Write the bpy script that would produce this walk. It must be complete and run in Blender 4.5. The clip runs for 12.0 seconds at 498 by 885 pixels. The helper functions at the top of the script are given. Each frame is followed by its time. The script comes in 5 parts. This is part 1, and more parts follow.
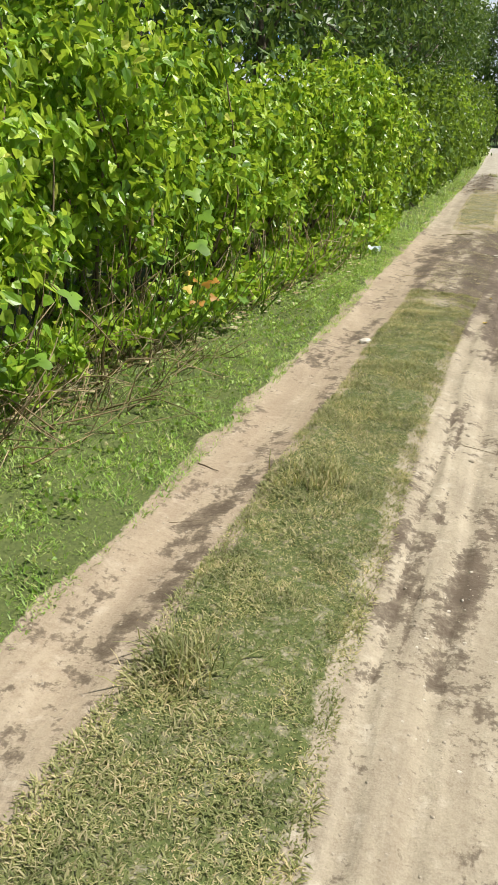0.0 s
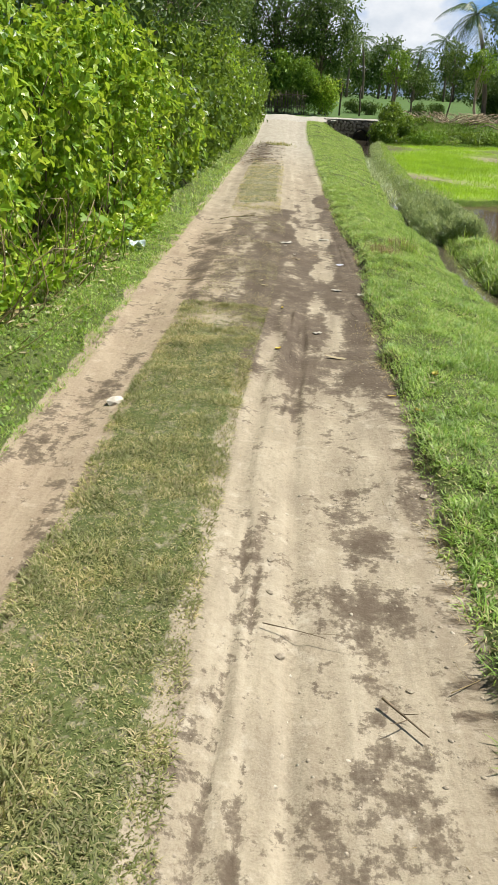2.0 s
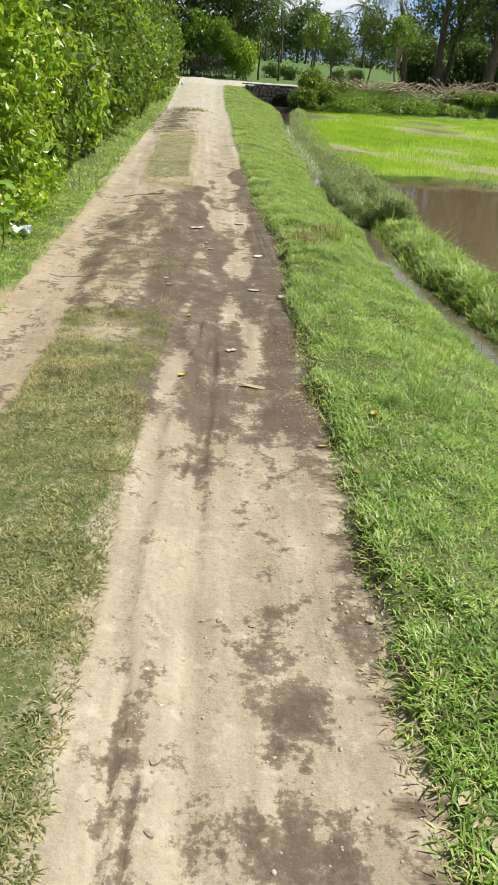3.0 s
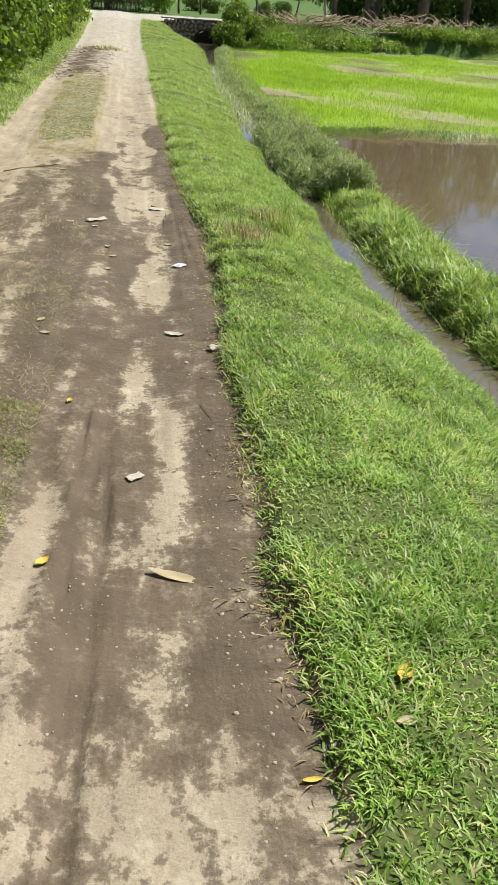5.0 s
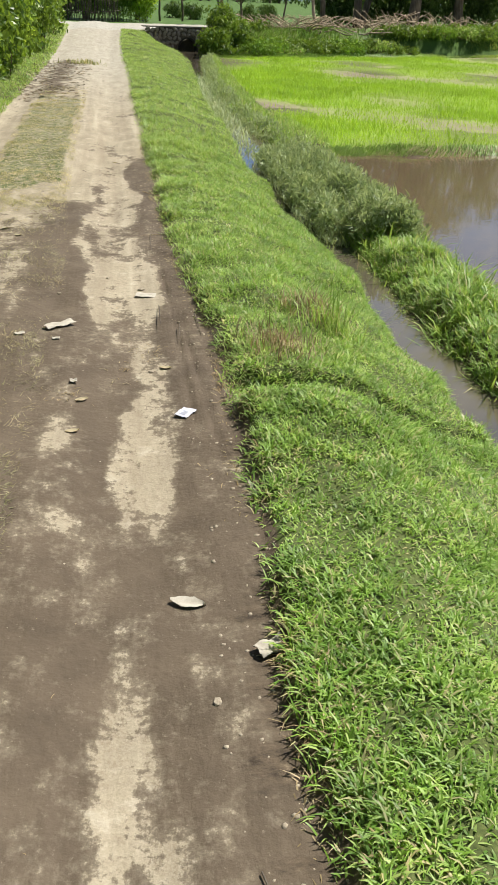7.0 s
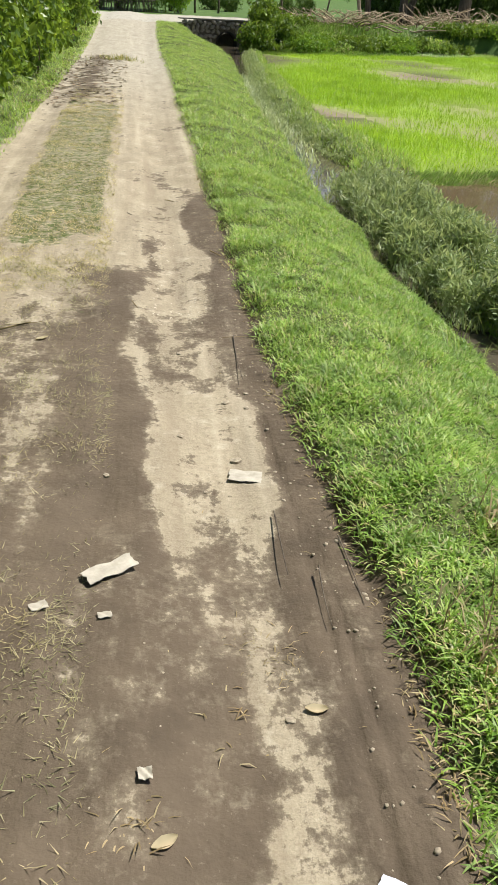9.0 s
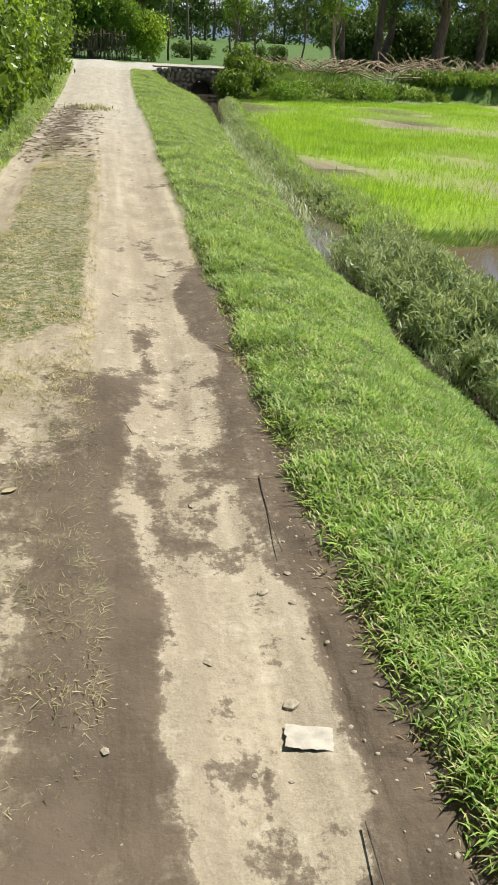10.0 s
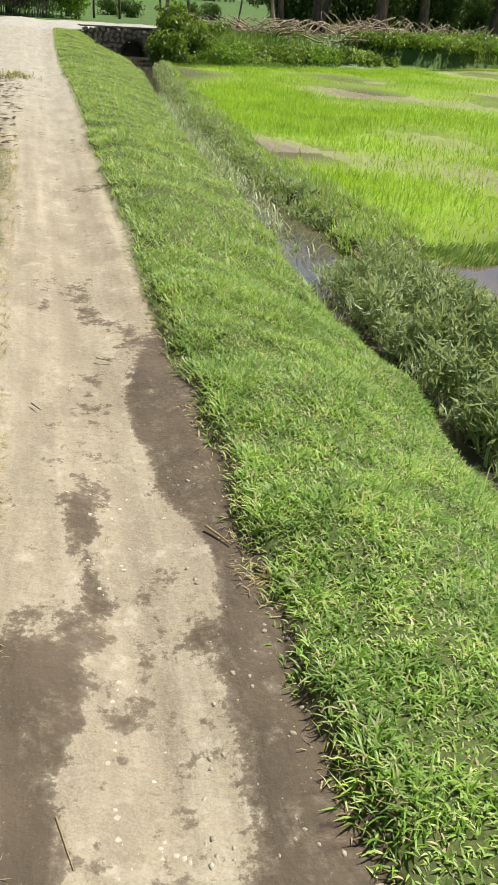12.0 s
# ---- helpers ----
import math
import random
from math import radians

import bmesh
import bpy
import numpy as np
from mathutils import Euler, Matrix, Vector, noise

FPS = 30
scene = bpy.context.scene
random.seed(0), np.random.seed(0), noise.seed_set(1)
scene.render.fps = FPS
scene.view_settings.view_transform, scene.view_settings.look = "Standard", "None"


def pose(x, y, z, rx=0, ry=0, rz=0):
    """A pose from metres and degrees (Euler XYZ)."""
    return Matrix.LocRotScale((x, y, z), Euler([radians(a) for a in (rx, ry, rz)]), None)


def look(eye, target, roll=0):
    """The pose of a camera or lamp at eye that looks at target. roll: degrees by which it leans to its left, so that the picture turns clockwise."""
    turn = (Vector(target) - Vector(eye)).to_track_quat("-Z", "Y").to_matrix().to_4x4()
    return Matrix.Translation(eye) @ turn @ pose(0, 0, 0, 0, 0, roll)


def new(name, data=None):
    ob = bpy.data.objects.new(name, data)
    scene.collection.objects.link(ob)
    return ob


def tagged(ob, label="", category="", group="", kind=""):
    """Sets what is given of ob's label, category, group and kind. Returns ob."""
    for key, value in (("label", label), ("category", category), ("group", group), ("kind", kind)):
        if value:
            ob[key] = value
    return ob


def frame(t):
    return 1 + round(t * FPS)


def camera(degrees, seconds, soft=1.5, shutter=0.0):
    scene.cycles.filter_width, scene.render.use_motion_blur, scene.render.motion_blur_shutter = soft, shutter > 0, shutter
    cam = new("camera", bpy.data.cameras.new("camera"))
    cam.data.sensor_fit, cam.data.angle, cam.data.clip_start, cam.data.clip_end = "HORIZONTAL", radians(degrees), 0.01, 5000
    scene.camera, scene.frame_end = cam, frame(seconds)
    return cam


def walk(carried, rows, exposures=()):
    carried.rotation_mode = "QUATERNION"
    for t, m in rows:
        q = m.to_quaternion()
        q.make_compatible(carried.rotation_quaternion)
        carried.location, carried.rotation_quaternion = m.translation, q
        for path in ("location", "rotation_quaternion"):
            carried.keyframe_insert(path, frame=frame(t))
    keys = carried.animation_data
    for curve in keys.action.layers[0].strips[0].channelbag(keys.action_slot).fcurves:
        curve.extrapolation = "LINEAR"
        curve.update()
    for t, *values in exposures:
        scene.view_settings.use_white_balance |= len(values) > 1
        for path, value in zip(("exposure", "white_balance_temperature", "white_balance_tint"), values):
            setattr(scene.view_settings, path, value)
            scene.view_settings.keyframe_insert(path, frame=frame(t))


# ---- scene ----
cam = camera(33.1, 12.0, 1.0)
PATH = [
    (0, (0.948, 0.206, 1.568), (0.276, 1.938, 0.827), 3.6),
    (0.5, (0.867, 0.698, 1.55), (0.282, 2.47, 0.83), 3.1),
    (1, (0.819, 1.201, 1.539), (0.342, 2.998, 0.802), 3.0),
    (1.5, (0.755, 1.723, 1.529), (0.393, 3.538, 0.771), 2.8),
    (2, (0.718, 2.24, 1.524), (0.484, 4.068, 0.746), 2.8),
    (2.5, (0.758, 2.787, 1.526), (0.628, 4.615, 0.727), 3.4),
    (3, (0.691, 3.318, 1.529), (0.646, 5.134, 0.692), 4.4),
    (3.2, (0.672, 3.525, 1.511), (0.658, 5.333, 0.656), 5.0),
    (4.8, (0.683, 5.236, 1.501), (0.797, 6.99, 0.548), 5.1),
    (5, (0.662, 5.423, 1.48), (0.771, 7.183, 0.537), 4.3),
    (5.5, (0.628, 5.929, 1.485), (0.713, 7.711, 0.581), 2.4),
    (6, (0.61, 6.466, 1.485), (0.69, 8.252, 0.588), 1.5),
    (6.5, (0.591, 7.005, 1.445), (0.689, 8.779, 0.527), 1.2),
    (6.7, (0.568, 7.209, 1.424), (0.686, 8.978, 0.498), 1.9),
    (8.3, (0.275, 8.764, 1.449), (0.358, 10.524, 0.502), 2.9),
    (8.5, (0.219, 8.972, 1.426), (0.3, 10.734, 0.484), 3.0),
    (9, (0.122, 9.545, 1.413), (0.198, 11.303, 0.463), 3.2),
    (9.5, (0.021, 10.061, 1.442), (0.112, 11.844, 0.539), 3.2),
    (10, (-0.058, 10.546, 1.406), (0.074, 12.344, 0.54), 3.1),
    (10.5, (-0.114, 11.049, 1.41), (0.007, 12.836, 0.518), 3.4),
    (11, (-0.188, 11.495, 1.442), (-0.042, 13.272, 0.536), 3.7),
    (11.5, (-0.167, 11.966, 1.423), (0.02, 13.733, 0.505), 3.9),
    (12, (-0.181, 12.486, 1.412), (0.097, 14.234, 0.48), 3.8),
]
walk(cam, [(t, look(eye, target, roll)) for t, eye, target, roll in PATH])


# ---- light ----
SUN_ELEVATION, SUN_AZIMUTH = 60.0, 62.0  # degrees; azimuth clockwise from +y
world = bpy.data.worlds.new("sky")
scene.world = world
world.use_nodes = True
wn = world.node_tree.nodes
sky = wn.new("ShaderNodeTexSky")
sky.sky_type, sky.sun_disc = "NISHITA", False
sky.sun_elevation, sky.sun_rotation = radians(SUN_ELEVATION), radians(SUN_AZIMUTH)
sky.air_density, sky.dust_density = 1.0, 1.0
wn["Background"].inputs["Strength"].default_value = 0.055
world.node_tree.links.new(sky.outputs[0], wn["Background"].inputs["Color"])
sun = new("sun", bpy.data.lights.new("sun", "SUN"))
sun.data.energy, sun.data.angle, sun.data.color = 5.0, radians(0.6), (1.0, 0.955, 0.88)
sa, se = radians(SUN_AZIMUTH), radians(SUN_ELEVATION)
sun.matrix_world = look((math.sin(sa) * math.cos(se) * 50, math.cos(sa) * math.cos(se) * 50, math.sin(se) * 50), (0, 0, 0))
scene.view_settings.exposure = 0.48


# ---- materials ----
class Nodes:
    """A small builder of node materials."""

    def __init__(self, name):
        self.mat = bpy.data.materials.new(name)
        self.mat.use_nodes = True
        self.tree = self.mat.node_tree
        self.bsdf = self.tree.nodes["Principled BSDF"]
        self.out = self.tree.nodes["Material Output"]

    def add(self, kind):
        return self.tree.nodes.new("ShaderNode" + kind)

    def link(self, a, b):
        self.tree.links.new(a, b)

    def coords(self, scale=(1, 1, 1), rotate=0.0):
        tex = self.add("TexCoord")
        mapping = self.add("Mapping")
        mapping.vector_type = "TEXTURE"
        mapping.inputs["Scale"].default_value = tuple(1 / s for s in scale)
        mapping.inputs["Rotation"].default_value = (0, 0, rotate)
        self.link(tex.outputs["Object"], mapping.inputs["Vector"])
        return mapping.outputs["Vector"]

    def noise(self, scale, detail=4.0, rough=0.55, vector=None):
        node = self.add("TexNoise")
        node.inputs["Scale"].default_value = scale
        node.inputs["Detail"].default_value = detail
        node.inputs["Roughness"].default_value = rough
        self.link(vector if vector is not None else self.coords(), node.inputs["Vector"])
        return node.outputs["Fac"]

    def ramp(self, fac, *stops):
        node = self.add("ValToRGB")
        el = node.color_ramp.elements
        while len(el) < len(stops):
            el.new(0.5)
        for e, (pos, col) in zip(el, stops):
            e.position = pos
            e.color = (*col, 1) if len(col) == 3 else (col[0], col[0], col[0], 1)
        self.link(fac, node.inputs["Fac"])
        return node.outputs["Color"]

    def mix(self, fac, a, b, blend="MIX"):
        node = self.add("Mix")
        node.data_type, node.blend_type = "RGBA", blend
        for socket, value in ((node.inputs[0], fac), (node.inputs[6], a), (node.inputs[7], b)):
            if isinstance(value, (int, float)):
                socket.default_value = value
            elif isinstance(value, tuple):
                socket.default_value = (*value, 1)
            else:
                self.link(value, socket)
        return node.outputs[2]

    def math(self, op, a, b=0.0):
        node = self.add("Math")
        node.operation = op
        for socket, value in zip(node.inputs, (a, b)):
            if isinstance(value, (int, float)):
                socket.default_value = value
            else:
                self.link(value, socket)
        return node.outputs[0]

    def attribute(self, name):
        node = self.add("Attribute")
        node.attribute_name = name
        return node.outputs["Fac"]

    def bump(self, height, distance=0.01, strength=1.0):
        node = self.add("Bump")
        node.inputs["Strength"].default_value = strength
        node.inputs["Distance"].default_value = distance
        self.link(height, node.inputs["Height"])
        self.link(node.outputs["Normal"], self.bsdf.inputs["Normal"])

    def set(self, color=None, rough=None, metal=0.0, specular=None):
        for key, value in (("Base Color", color), ("Roughness", rough), ("Metallic", metal), ("Specular IOR Level", specular)):
            if value is None:
                continue
            socket = self.bsdf.inputs[key]
            if isinstance(value, (int, float)):
                socket.default_value = value
            elif isinstance(value, tuple):
                socket.default_value = (*value, 1)
            else:
                self.link(value, socket)
        return self


def leaf_material(name, dark, mid, light, rough=0.45, through_light=0.35, specular=0.4, dry=None, dry_share=0.0, clump=7.0):
    """Leaves and blades: every leaf has its own tone, light shines through."""
    n = Nodes(name)
    rnd = n.add("NewGeometry").outputs["Random Per Island"]
    stops = [(0.0, dark), (0.5, mid), (1.0 - dry_share - 0.001, light)]
    if dry:
        stops.append((1.0 - dry_share + 0.001, dry))
    tone = n.ramp(rnd, *stops)
    patch = n.noise(clump, 3.0)
    # clump tones put the shaded gaps between tufts into the leaf colour
    tone = n.mix(1.0, tone, n.ramp(patch, (0.3, (0.52, 0.58, 0.55)), (0.52, (1.0, 1.0, 1.0)), (0.72, (1.3, 1.2, 1.15))), "MULTIPLY")
    tone = n.mix(1.0, tone, n.ramp(n.noise(clump * .13, 3.0), (0.35, (0.84, 0.9, 0.8)), (0.65, (1.14, 1.1, 1.12))), "MULTIPLY")
    n.set(tone, rough, specular=specular)
    lucent = n.add("BsdfTranslucent")
    n.link(n.mix(0.6, tone, (light[0] * 1.25, light[1] * 1.2, light[2] * 0.6)), lucent.inputs["Color"])
    mixer = n.add("MixShader")
    mixer.inputs[0].default_value = through_light
    n.link(n.bsdf.outputs[0], mixer.inputs[1])
    n.link(lucent.outputs[0], mixer.inputs[2])
    n.link(mixer.outputs[0], n.out.inputs["Surface"])
    return n.mat


def bark_material(name, dark, light, scale=9.0):
    n = Nodes(name)
    v = n.coords((1, 1, 0.2))
    f = n.noise(scale, 6.0, 0.65, v)
    n.set(n.ramp(f, (0.3, dark), (0.7, light)), 0.9, specular=0.2)
    n.bump(f, 0.02)
    return n.mat


def plain_material(name, dark, light, scale=12.0, rough=0.85, bump=0.004):
    n = Nodes(name)
    f = n.noise(scale, 5.0, 0.6)
    n.set(n.ramp(f, (0.3, dark), (0.7, light)), rough, specular=0.25)
    n.bump(f, bump)
    return n.mat


def ground_material():
    """Sandy soil, dry and damp, with turf, mud and leaf litter where the ground's own layers say so."""
    n = Nodes("ground_soil_and_turf")
    along = n.coords((1.0, 0.32, 1.0), radians(6))
    grain = n.noise(160.0, 3.0, 0.7)
    crumbs = n.noise(38.0, 5.0, 0.65)
    streak = n.noise(7.0, 5.0, 0.6, along)
    broad = n.noise(1.6, 4.0, 0.6)
    lines = n.noise(1.7, 3.0, 0.5, n.coords((6.0, 0.2, 1.0), radians(6)))
    dry = n.ramp(streak, (0.22, (0.195, 0.162, 0.114)), (0.5, (0.305, 0.26, 0.182)), (0.8, (0.41, 0.358, 0.26)))
    dry = n.mix(n.ramp(crumbs, (0.48, (0.0,)), (0.68, (0.6,))), dry, (0.20, 0.16, 0.11))
    dry = n.mix(n.ramp(grain, (0.4, (0.0,)), (0.75, (0.35,))), dry, (0.52, 0.46, 0.36))
    dry = n.mix(n.ramp(n.noise(9.0, 7.0, 0.72), (0.55, (0.0,)), (0.66, (0.45,))), dry, (0.52, 0.465, 0.365))
    dry = n.mix(n.ramp(n.noise(85.0, 4.0, 0.75), (0.6, (0.0,)), (0.72, (0.35,))), dry, (0.17, 0.135, 0.095))
    dry = n.mix(n.ramp(lines, (0.33, (0.5,)), (0.46, (0.0,))), dry, (0.25, 0.205, 0.145))
    dry = n.mix(n.ramp(lines, (0.56, (0.0,)), (0.72, (0.35,))), dry, (0.50, 0.44, 0.33))
    dry = n.mix(n.attribute("pale"), dry, n.ramp(streak, (0.3, (0.35, 0.33, 0.275)), (0.7, (0.44, 0.418, 0.355))))
    red = n.mix(n.math("MULTIPLY", n.attribute("red"), 0.24), dry, (0.33, 0.215, 0.135))
    damp_base = n.ramp(n.noise(4.0, 7.0, 0.68), (0.3, (0.078, 0.059, 0.04)), (0.7, (0.134, 0.103, 0.071)))
    damp_base = n.mix(n.ramp(n.noise(70.0, 4.0, 0.7), (0.62, (0.0,)), (0.72, (0.5,))), damp_base, (0.27, 0.225, 0.165))
    long = n.noise(2.4, 8.0, 0.68, n.coords((1.8, 0.5, 1.0), radians(6)))
    edge = n.math("ADD", n.attribute("damp"), n.math("MULTIPLY", n.math("SUBTRACT", long, 0.5), 2.0))
    edge = n.math("ADD", edge, n.math("MULTIPLY", n.math("SUBTRACT", streak, 0.5), 0.9))
    edge = n.math("ADD", edge, n.math("MULTIPLY", n.math("SUBTRACT", n.noise(11.0, 6.0, 0.7), 0.5), 2.0))
    edge = n.math("ADD", edge, n.math("MULTIPLY", n.math("SUBTRACT", n.noise(48.0, 4.0, 0.7), 0.5), 0.9))
    wet = n.ramp(edge, (0.32, (0.0,)), (0.47, (0.72,)), (0.78, (1.0,)))
    soil = n.mix(wet, red, damp_base)
    litter = n.ramp(n.noise(30.0, 5.0, 0.75, n.coords((0.5, 1.2, 1.0))), (0.35, (0.035, 0.026, 0.018)), (0.6, (0.12, 0.09, 0.06)), (0.8, (0.30, 0.24, 0.16)))
    soil = n.mix(n.ramp(n.math("ADD", n.attribute("litter"), n.math("MULTIPLY", n.math("SUBTRACT", n.noise(5.0, 6.0, 0.7, n.coords((0.5, 1.5, 1.0))), 0.5), 2.0)), (0.4, (0.0,)), (0.62, (0.9,))), soil, litter)
    turf = n.ramp(n.noise(60.0, 4.0, 0.7), (0.3, (0.045, 0.06, 0.02)), (0.6, (0.105, 0.13, 0.04)), (0.85, (0.22, 0.2, 0.09)))
    turf_mask = n.ramp(n.math("ADD", n.attribute("turf"), n.math("MULTIPLY", n.math("SUBTRACT", n.noise(24.0, 5.0, 0.7), 0.5), 0.7)), (0.45, (0.0,)), (0.6, (1.0,)))
    tone = n.mix(turf_mask, soil, turf)
    mud = n.ramp(crumbs, (0.3, (0.075, 0.058, 0.038)), (0.7, (0.16, 0.125, 0.085)))
    tone = n.mix(n.attribute("mud"), tone, mud)
    field = n.ramp(broad, (0.3, (0.20, 0.30, 0.035)), (0.7, (0.27, 0.38, 0.05)))
    tone = n.mix(n.attribute("field"), tone, field)
    meadow = n.ramp(broad, (0.3, (0.06, 0.11, 0.028)), (0.7, (0.10, 0.17, 0.042)))
    tone = n.mix(n.attribute("meadow"), tone, meadow)
    rough = n.ramp(wet, (0.0, (0.95,)), (1.0, (0.78,)))
    n.set(tone, rough, specular=0.2)
    height = n.math("ADD", n.math("MULTIPLY", crumbs, 0.7), n.math("MULTIPLY", grain, 0.05))
    height = n.math("ADD", height, n.math("MULTIPLY", streak, 1.2))
    n.bump(n.math("ADD", height, n.math("MULTIPLY", lines, 0.9)), 0.011, 0.75)
    return n.mat


def water_material(name, tone, rough=0.03):
    n = Nodes(name)
    f = n.noise(3.0, 3.0)
    n.set(n.ramp(f, (0.3, tone), (0.7, tuple(c * 1.25 for c in tone))), rough, specular=0.5)
    n.bsdf.inputs["IOR"].default_value = 1.45
    n.bump(n.noise(14.0, 2.0), 0.0012, 0.35)
    return n.mat


M_ground = ground_material()
M_pond = water_material("brown_pond_water", (0.115, 0.085, 0.05))
M_ditch = water_material("grey_ditch_water", (0.075, 0.064, 0.046))
M_grass = leaf_material("verge_grass", (0.095, 0.195, 0.026), (0.23, 0.405, 0.056), (0.48, 0.60, 0.2), 0.45, 0.36, 0.4, (0.54, 0.47, 0.26), 0.09, 8.0)
M_short = leaf_material("trodden_grass", (0.12, 0.15, 0.05), (0.25, 0.27, 0.105), (0.44, 0.41, 0.21), 0.6, 0.3, 0.25, (0.52, 0.44, 0.26), 0.2)
M_dry_grass = leaf_material("dry_trodden_grass", (0.19, 0.18, 0.06), (0.35, 0.32, 0.13), (0.48, 0.42, 0.22), 0.65, 0.3, 0.25, (0.56, 0.48, 0.30), 0.3)
M_straw = leaf_material("dry_straw", (0.16, 0.12, 0.065), (0.31, 0.24, 0.135), (0.45, 0.37, 0.23), 0.85, 0.2, 0.2)
M_clippings = leaf_material("dry_grass_clippings", (0.19, 0.17, 0.09), (0.34, 0.30, 0.18), (0.50, 0.45, 0.30), 0.8, 0.2, 0.2)
M_rice = leaf_material("young_rice", (0.20, 0.35, 0.02), (0.28, 0.45, 0.03), (0.37, 0.54, 0.06), 0.5, 0.45, 0.3, clump=2.0)
M_herb = leaf_material("ditch_herb_leaves", (0.13, 0.20, 0.08), (0.29, 0.38, 0.18), (0.55, 0.62, 0.42), 0.45, 0.35, 0.4)
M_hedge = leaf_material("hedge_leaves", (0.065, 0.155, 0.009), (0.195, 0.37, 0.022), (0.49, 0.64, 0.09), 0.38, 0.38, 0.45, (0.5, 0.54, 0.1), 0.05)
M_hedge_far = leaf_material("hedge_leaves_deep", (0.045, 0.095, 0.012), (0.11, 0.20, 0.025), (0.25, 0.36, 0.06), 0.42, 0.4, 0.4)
M_tree = leaf_material("tree_leaves", (0.035, 0.08, 0.016), (0.08, 0.155, 0.03), (0.19, 0.28, 0.08), 0.45, 0.3, 0.4)
M_tree_light = leaf_material("bright_tree_leaves", (0.07, 0.16, 0.015), (0.15, 0.29, 0.03), (0.28, 0.42, 0.07), 0.5, 0.35, 0.3)
M_palm = leaf_material("palm_leaves", (0.03, 0.07, 0.015), (0.06, 0.12, 0.03), (0.12, 0.19, 0.06), 0.4, 0.25, 0.4)
M_bark = bark_material("grey_bark", (0.07, 0.055, 0.04), (0.24, 0.20, 0.15))
M_pale_bark = bark_material("pale_bark", (0.22, 0.18, 0.13), (0.46, 0.40, 0.31))
M_twig = plain_material("dry_twigs", (0.09, 0.065, 0.04), (0.26, 0.2, 0.13))
M_bleached = plain_material("bleached_branches", (0.14, 0.10, 0.06), (0.62, 0.5, 0.35), 5.0)
M_stone = plain_material("rubble_stone", (0.2, 0.175, 0.14), (0.46, 0.41, 0.34), 14.0, 0.9, 0.01)
M_pale_stone = plain_material("pale_stone", (0.42, 0.38, 0.31), (0.66, 0.62, 0.54), 20.0, 0.85, 0.006)
M_mortar = plain_material("old_mortar", (0.10, 0.085, 0.065), (0.22, 0.19, 0.15), 18.0, 0.95, 0.01)
M_dead = leaf_material("dead_leaves", (0.28, 0.2, 0.11), (0.45, 0.36, 0.23), (0.62, 0.54, 0.4), 0.7, 0.15, 0.3)
M_fence = plain_material("weathered_stakes", (0.05, 0.04, 0.03), (0.17, 0.14, 0.11), 30.0)
M_paper = plain_material("dirty_white_paper", (0.34, 0.31, 0.25), (0.52, 0.48, 0.40), 25.0, 0.7, 0.003)
M_leaflet = plain_material("bluish_white_paper", (0.46, 0.47, 0.54), (0.62, 0.62, 0.68), 25.0, 0.7, 0.002)
M_ink = plain_material("faded_print", (0.3, 0.32, 0.4), (0.45, 0.47, 0.52), 60.0, 0.7, 0.001)
M_yellow = plain_material("yellow_leaf", (0.48, 0.34, 0.05), (0.64, 0.5, 0.12), 30.0, 0.6, 0.002)
M_orange = leaf_material("rust_orange_leaves", (0.30, 0.12, 0.03), (0.45, 0.2, 0.06), (0.58, 0.3, 0.12), 0.7, 0.2, 0.2)
M_red_leaf = leaf_material("red_brown_leaves", (0.25, 0.07, 0.02), (0.4, 0.16, 0.03), (0.6, 0.42, 0.05), 0.5, 0.3, 0.3)
M_pink = plain_material("pink_wrapper_foil", (0.7, 0.08, 0.3), (0.85, 0.3, 0.5), 40.0, 0.35, 0.002)
M_plastic = plain_material("pale_blue_plastic", (0.55, 0.68, 0.75), (0.85, 0.9, 0.92), 20.0, 0.3, 0.003)
# shade inside the culvert pipe is put into this near-black concrete
M_dark = plain_material("shade_dark_concrete", (0.02, 0.018, 0.015), (0.06, 0.055, 0.045), 12.0, 0.8, 0.004)
M_cement = plain_material("grey_concrete", (0.22, 0.2, 0.17), (0.42, 0.39, 0.34), 8.0, 0.9, 0.006)


def sky_backdrop_material():
    """Blue sky with bright cumulus, as the far distance shows it."""
    n = Nodes("far_sky_and_clouds")
    v = n.coords((0.0045, 0.0045, 0.0075))
    f = n.noise(1.6, 8.0, 0.58, v)
    cloud = n.ramp(f, (0.40, (0.0,)), (0.56, (1.0,)))
    white = n.ramp(n.noise(3.4, 5.0, 0.6, v), (0.3, (0.62, 0.69, 0.78)), (0.7, (0.95, 0.97, 1.0)))
    tone = n.mix(cloud, (0.20, 0.42, 0.80), white)
    glow = n.add("Emission")
    glow.inputs["Strength"].default_value = 0.72
    n.link(tone, glow.inputs["Color"])
    n.link(glow.outputs[0], n.out.inputs["Surface"])
    return n.mat


M_backdrop = sky_backdrop_material()
M_hills = plain_material("hazy_blue_hills", (0.60, 0.68, 0.72), (0.66, 0.73, 0.76), 0.02, 1.0, 0.0)
M_clod = plain_material("soil_clods", (0.24, 0.2, 0.145), (0.42, 0.365, 0.275), 60.0, 0.95, 0.003)
M_chip = plain_material("pale_crust_chips", (0.36, 0.315, 0.24), (0.56, 0.5, 0.4), 40.0, 0.95, 0.002)
M_litter = leaf_material("dark_leaf_litter", (0.05, 0.035, 0.02), (0.11, 0.08, 0.05), (0.30, 0.23, 0.15), 0.8, 0.1, 0.2)


